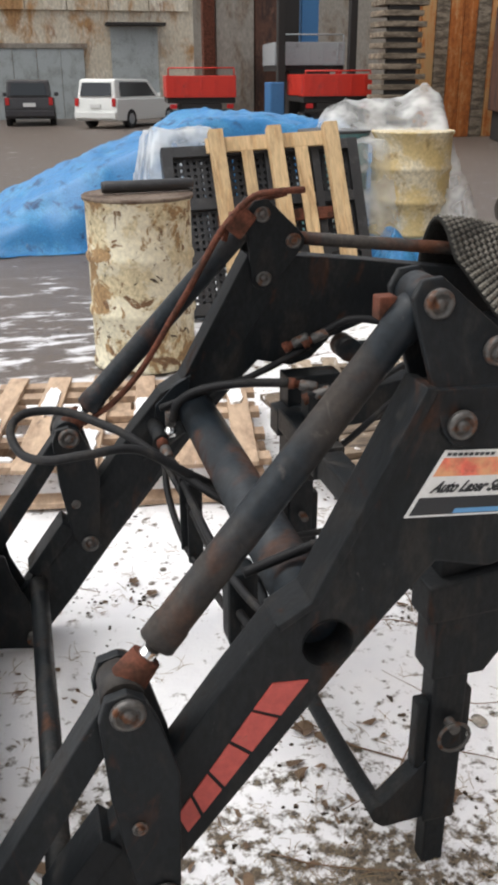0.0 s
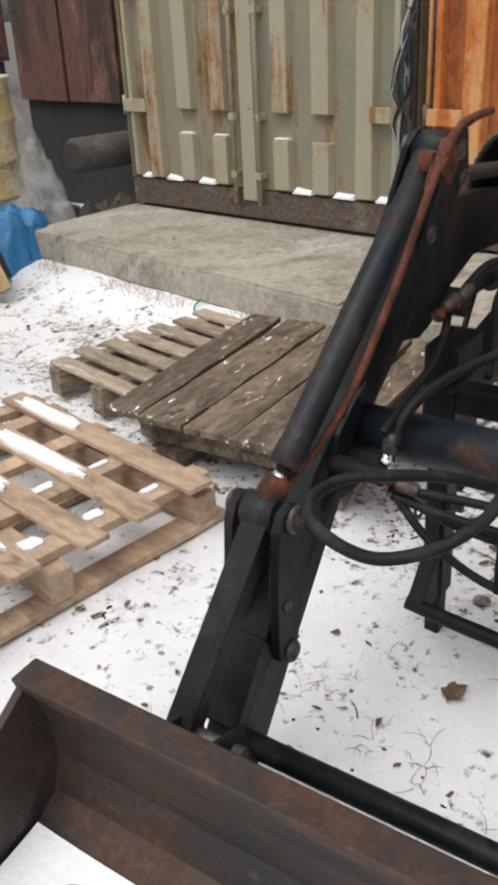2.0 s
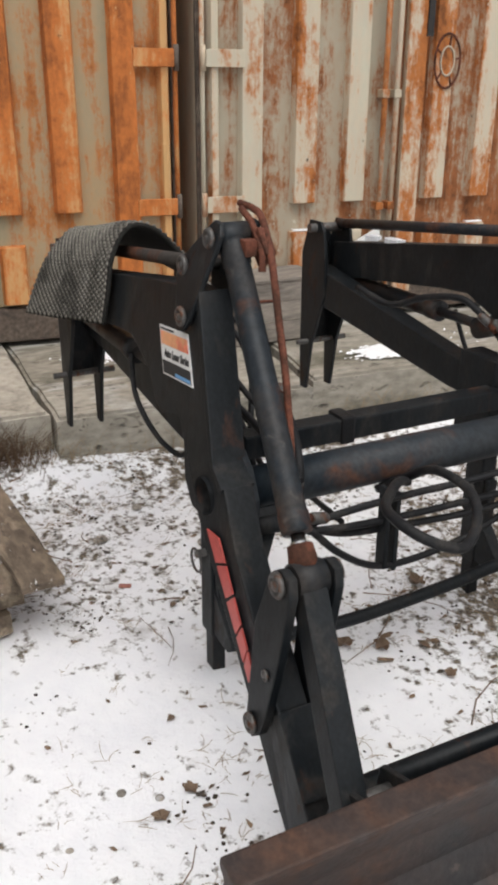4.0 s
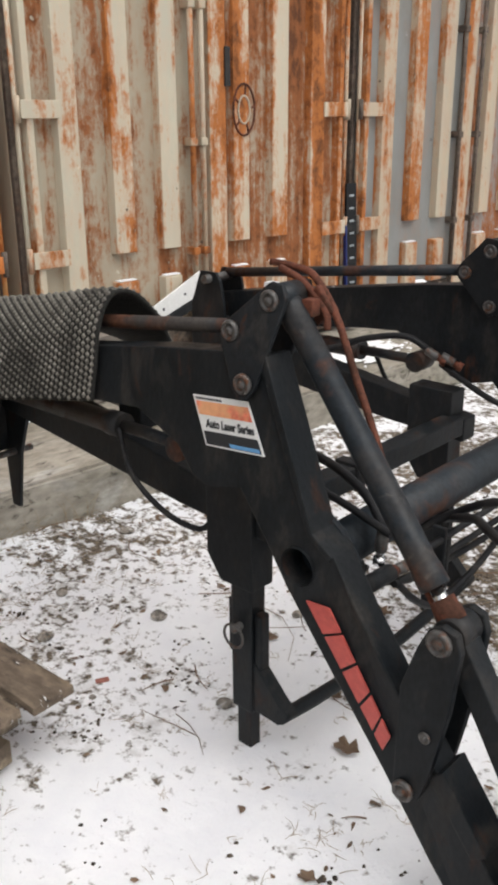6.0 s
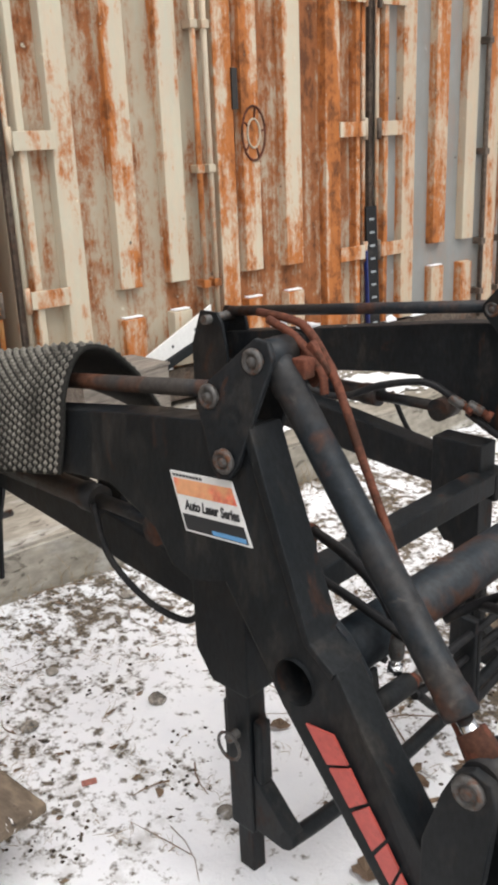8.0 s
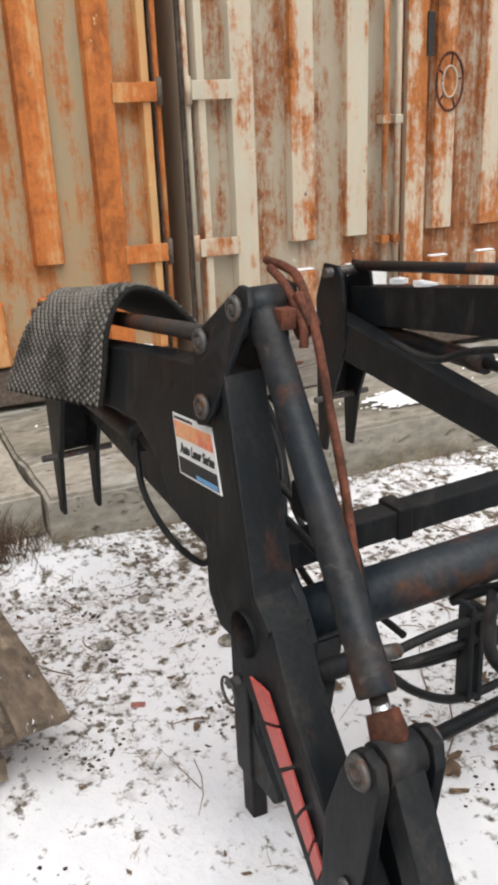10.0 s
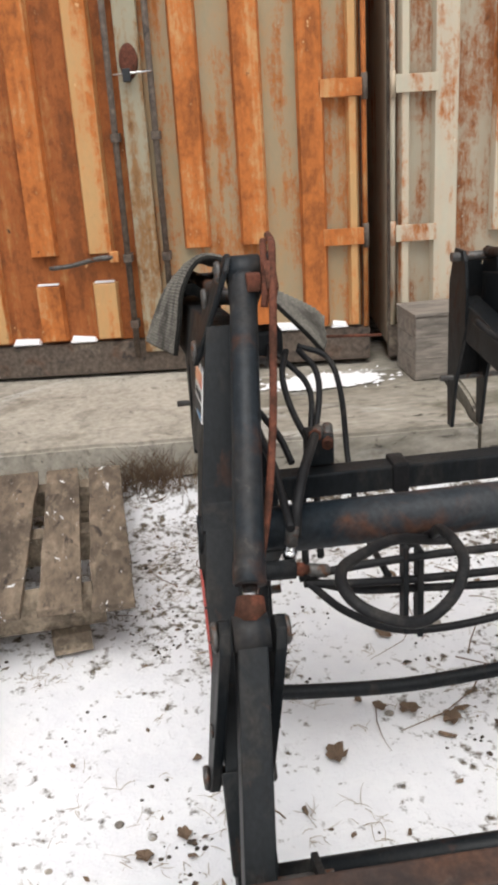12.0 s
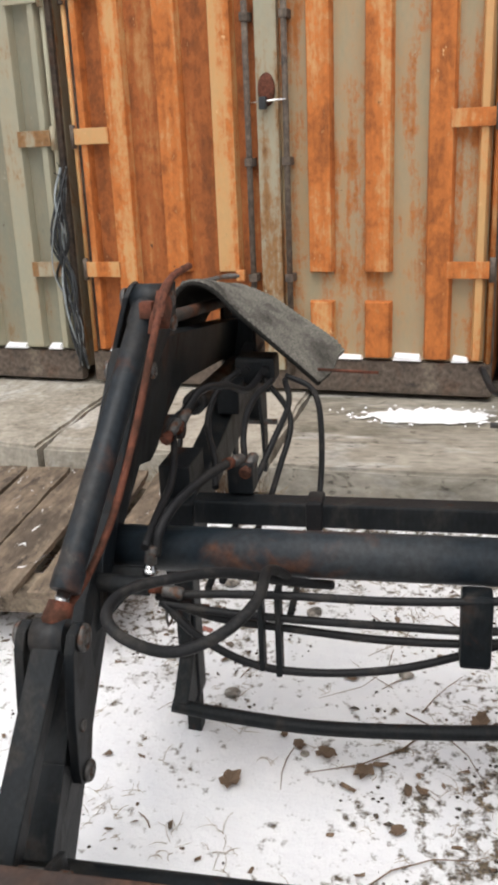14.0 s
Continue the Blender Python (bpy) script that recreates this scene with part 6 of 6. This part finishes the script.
def car(x, y, turn, paint, label, w, length, h, cabin=0.6):
    c = thing("car", label, "car", m=Matrix.Translation((x, y, 0)) @ Matrix.Rotation(turn, 4, "Z"))
    low = [(-length / 2, 0.30), (-length / 2 + 0.06, 0.25), (length / 2 - 0.1, 0.25), (length / 2, 0.45), (length / 2 - 0.1, 0.82), (length * 0.22, 0.95), (-length / 2 + 0.02, 0.98), (-length / 2 - 0.03, 0.6)]
    part("body", bm_plate(low, lambda a, b, k: ((w / 2 if k else -w / 2), a, b), 0.05), paint, c)
    top = [(-length / 2 + 0.04, 0.96), (length * 0.2, 0.94), (length * 0.02, h - 0.03), (-length / 2 + 0.28, h), (-length / 2 + 0.14, h - 0.05)]
    part("cabin", bm_plate(top, lambda a, b, k: ((w / 2 - 0.1 if k else -w / 2 + 0.1) * (1 - 0.12 * (b - 0.95)), a, b), 0.05), paint, c)
    part("rear_window", bm_plate([(-w * 0.36, 1.05), (w * 0.36, 1.05), (w * 0.33, h - 0.12), (-w * 0.33, h - 0.12)], lambda a, b, k: (a, -length / 2 + 0.02 + (b - 0.96) * 0.2 - (0.03 if k else 0), b), 0.004), M_GLASS_DARK, c)
    for s in (-1, 1):
        side = [(-length / 2 + 0.35, 1.02), (length * 0.12, 1.02), (0.0, h - 0.12), (-length / 2 + 0.42, h - 0.1)]
        part("side_window", bm_plate(side, lambda a, b, k, s=s: (s * (w / 2 - 0.1) * (1 - 0.12 * (b - 0.95)) + s * (0.012 if k else -0.01), a, b), 0.004), M_GLASS_DARK, c)
        part("tail_lamp", bm_box(s * (w / 2 - 0.12) - 0.07, -length / 2 - 0.05, 0.72, s * (w / 2 - 0.12) + 0.07, -length / 2 + 0.02, 0.98, 0.015), M_LAMP_RED, c)
        part("mirror", bm_box(s * (w / 2 + 0.08) - 0.08, length * 0.1, 0.98, s * (w / 2 + 0.08) + 0.08, length * 0.1 + 0.08, 1.12, 0.03), paint, c)
        for yy in (-length * 0.3, length * 0.3):
            wheel = part("wheel", bm_tube([(s * (w / 2 - 0.2), yy, 0.31), (s * (w / 2 - 0.19), yy, 0.31), (s * (w / 2 + 0.005), yy, 0.31), (s * (w / 2 + 0.01), yy, 0.31)], [0.27, 0.31, 0.31, 0.28], 20), M_TYRE, c)
            part("rim", bm_tube([(s * (w / 2 + 0.0), yy, 0.31), (s * (w / 2 + 0.016), yy, 0.31)], 0.18, 14), M_GREY_METAL, wheel)
    part("bumper", bm_box(-w / 2 + 0.03, -length / 2 - 0.10, 0.33, w / 2 - 0.03, -length / 2 + 0.02, 0.55, 0.03), paint, c)
    part("number_plate", bm_box(-0.22, -length / 2 - 0.065, 0.66, 0.22, -length / 2 - 0.03, 0.80, 0.005), M_WHITE, c)
    return c


car(1.35, 37.0, radians(-4), M_CAR_DARK, "dark grey hatchback parked by the far wall", 1.78, 3.9, 1.58)
car(4.75, 34.2, radians(-40), M_CAR_WHITE, "white estate car parked in the yard", 1.75, 4.4, 1.60)


def truck_bed(x, y, z0, w, h, paint, gate, label, rails):
    t = thing("truck", label, "truck", m=Matrix.Translation((x, y, 0)) @ Matrix.Rotation(radians(-8), 4, "Z"))
    part("tailgate", bm_box(-w / 2, -0.03, z0, w / 2, 0.03, z0 + h, 0.015), gate, t)
    for k in range(5):
        part("gate_rib", bm_box(-w / 2 + w * (k + 0.5) / 5 - 0.03, -0.05, z0 + 0.05, -w / 2 + w * (k + 0.5) / 5 + 0.03, -0.031, z0 + h - 0.05, 0.005), gate, t)
    for s in (-1, 1):
        part("side_board", bm_box(s * w / 2 - 0.025, 0.04, z0, s * w / 2 + 0.025, 2.6, z0 + h, 0.012), paint, t)
        wheel = part("wheel", bm_tube([(s * (w / 2 - 0.25), 0.9, 0.36), (s * (w / 2), 0.9, 0.36)], 0.36, 20), M_TYRE, t)
        part("rail_post", bm_tube([(s * (w / 2 - 0.04), 0.0, z0 + h), (s * (w / 2 - 0.04), 0.0, z0 + h + rails)], 0.02, 8), gate, t)
    part("rail", bm_tube([(-w / 2 + 0.04, 0.0, z0 + h + rails), (w / 2 - 0.04, 0.0, z0 + h + rails)], 0.02, 8), gate, t)
    part("bed", bm_box(-w / 2, 0.04, z0 - 0.16, w / 2, 2.6, z0 - 0.004, 0.01), M_DARK, t)
    part("front_board", bm_box(-w / 2, 2.61, z0, w / 2, 2.66, z0 + h, 0.012), paint, t)
    for s in (-1, 1):
        part("tail_lamp", bm_box(s * (w / 2 - 0.16) - 0.1, -0.06, z0 - 0.30, s * (w / 2 - 0.16) + 0.1, -0.01, z0 - 0.18, 0.01), M_LAMP_RED, t)
    part("rear_bumper", bm_box(-w / 2 + 0.05, -0.05, z0 - 0.42, w / 2 - 0.05, 0.02, z0 - 0.32, 0.015), M_DARK, t)
    part("chassis", bm_box(-w * 0.3, 0.03, 0.3, w * 0.3, 2.6, z0 - 0.17, 0.02), M_DARK, t)
    return t


truck_bed(5.75, 26.5, 1.10, 1.95, 0.58, M_TRUCK_RED, M_TRUCK_RED, "small red flatbed truck with a railed tailgate", 0.2)
truck_bed(9.1, 26.8, 1.95, 2.05, 0.62, M_GREY_METAL, M_GREY_METAL, "grey railed truck bed behind red panels", 0.2)
truck_bed(8.95, 24.0, 1.15, 1.85, 0.55, M_TRUCK_RED, M_TRUCK_RED, "red truck bed parked before a grey one", 0.08)
for x in (8.0, 10.18):
    solo("mast_post", bm_box(x, 26.4, 0, x + 0.22, 26.62, 5.5, 0.02), M_DARK, "tall black steel mast post beside a truck bed", "post", "mast posts")
solo("metal_sheet", bm_box(7.3, 24.8, 0.0, 7.7, 25.4, 1.5, 0.03), M_BLUE_PAINT, "blue metal sheet leaning beside a truck", "sheet")
for k, (x0, x1, m, lab) in enumerate(((6.6, 7.0, M_RUSTPIPE, "rust-brown steel post of a shed"), (7.05, 8.3, M_GREYWALL, "grey concrete shed pillar"), (8.35, 9.3, M_RUSTWALL, "rusty brown steel sheet of a shed"), (9.4, 9.9, M_DARK, "dark shed opening post"), (10.0, 10.6, M_BLUE_PAINT, "blue painted shed sheet"))):
    solo("shed_panel", bm_box(x0, 30.0 + 0.1 * k, 0, x1, 30.3 + 0.1 * k, 6.5, 0.03), m, lab, "panel", "shed panels", "structure")
# pallet stack, wooden doors, red-brown container
for k in range(16):
    solo("wooden_pallet", bm_box(9.35, 22.0, 0.12 + 0.24 * k, 10.45 + rnd.uniform(-0.1, 0.1), 22.9, 0.12 + 0.24 * k + 0.13, 0.02), M_OLD_WOOD, "weathered wooden pallet in a tall stack", "pallet", "stacked pallets")
    solo("spacer_block", bm_box(9.5, 22.05, 0.004 + 0.24 * k, 10.3, 22.2, 0.118 + 0.24 * k, 0.01), M_DARK, "dark block between stacked pallets", "block", "pallet blocks")
for k in range(8):
    solo("shed_panel", bm_box(10.7 + 0.42 * k, 24.5, 0, 10.7 + 0.42 * k + 0.40, 24.6, 5.0, 0.02), M_DOOR_B if k % 3 else M_OLD_WOOD, "rusty orange corrugated shed door panel", "panel", "shed door panels", "structure")
red = thing("shipping_container", "red-brown steel container across the yard", "container", m=Matrix.Translation((11.6, 19.0, 0.75)) @ Matrix.Rotation(radians(-20), 4, "Z"))
part("body", bm_box(0, 0, 0, 2.4, 5, 2.6, 0.03), M_RUSTWALL, red)
for k in range(7):
    part("wall_rib", bm_box(0.08 + 0.34 * k, -0.04, 0.1, 0.08 + 0.34 * k + 0.2, -0.002, 2.5, 0.01), M_RUSTWALL, red)
part("support", bm_box(0.1, 0.1, -0.75, 2.3, 4.8, -0.01, 0.03), M_DARK, red)
far_wall("wall_shed", 8.6, 30, 41, 9, M_GREYWALL, "grey shed wall across the yard")
far_wall("wall_west", -60, -9, 41, 8, M_GREYWALL, "grey yard wall")
solo("wall_behind", bm_box(-60, -30.4, -0.1, 40, -30, 5, 0.02), M_GREYWALL, "grey yard wall", "wall", kind="structure")
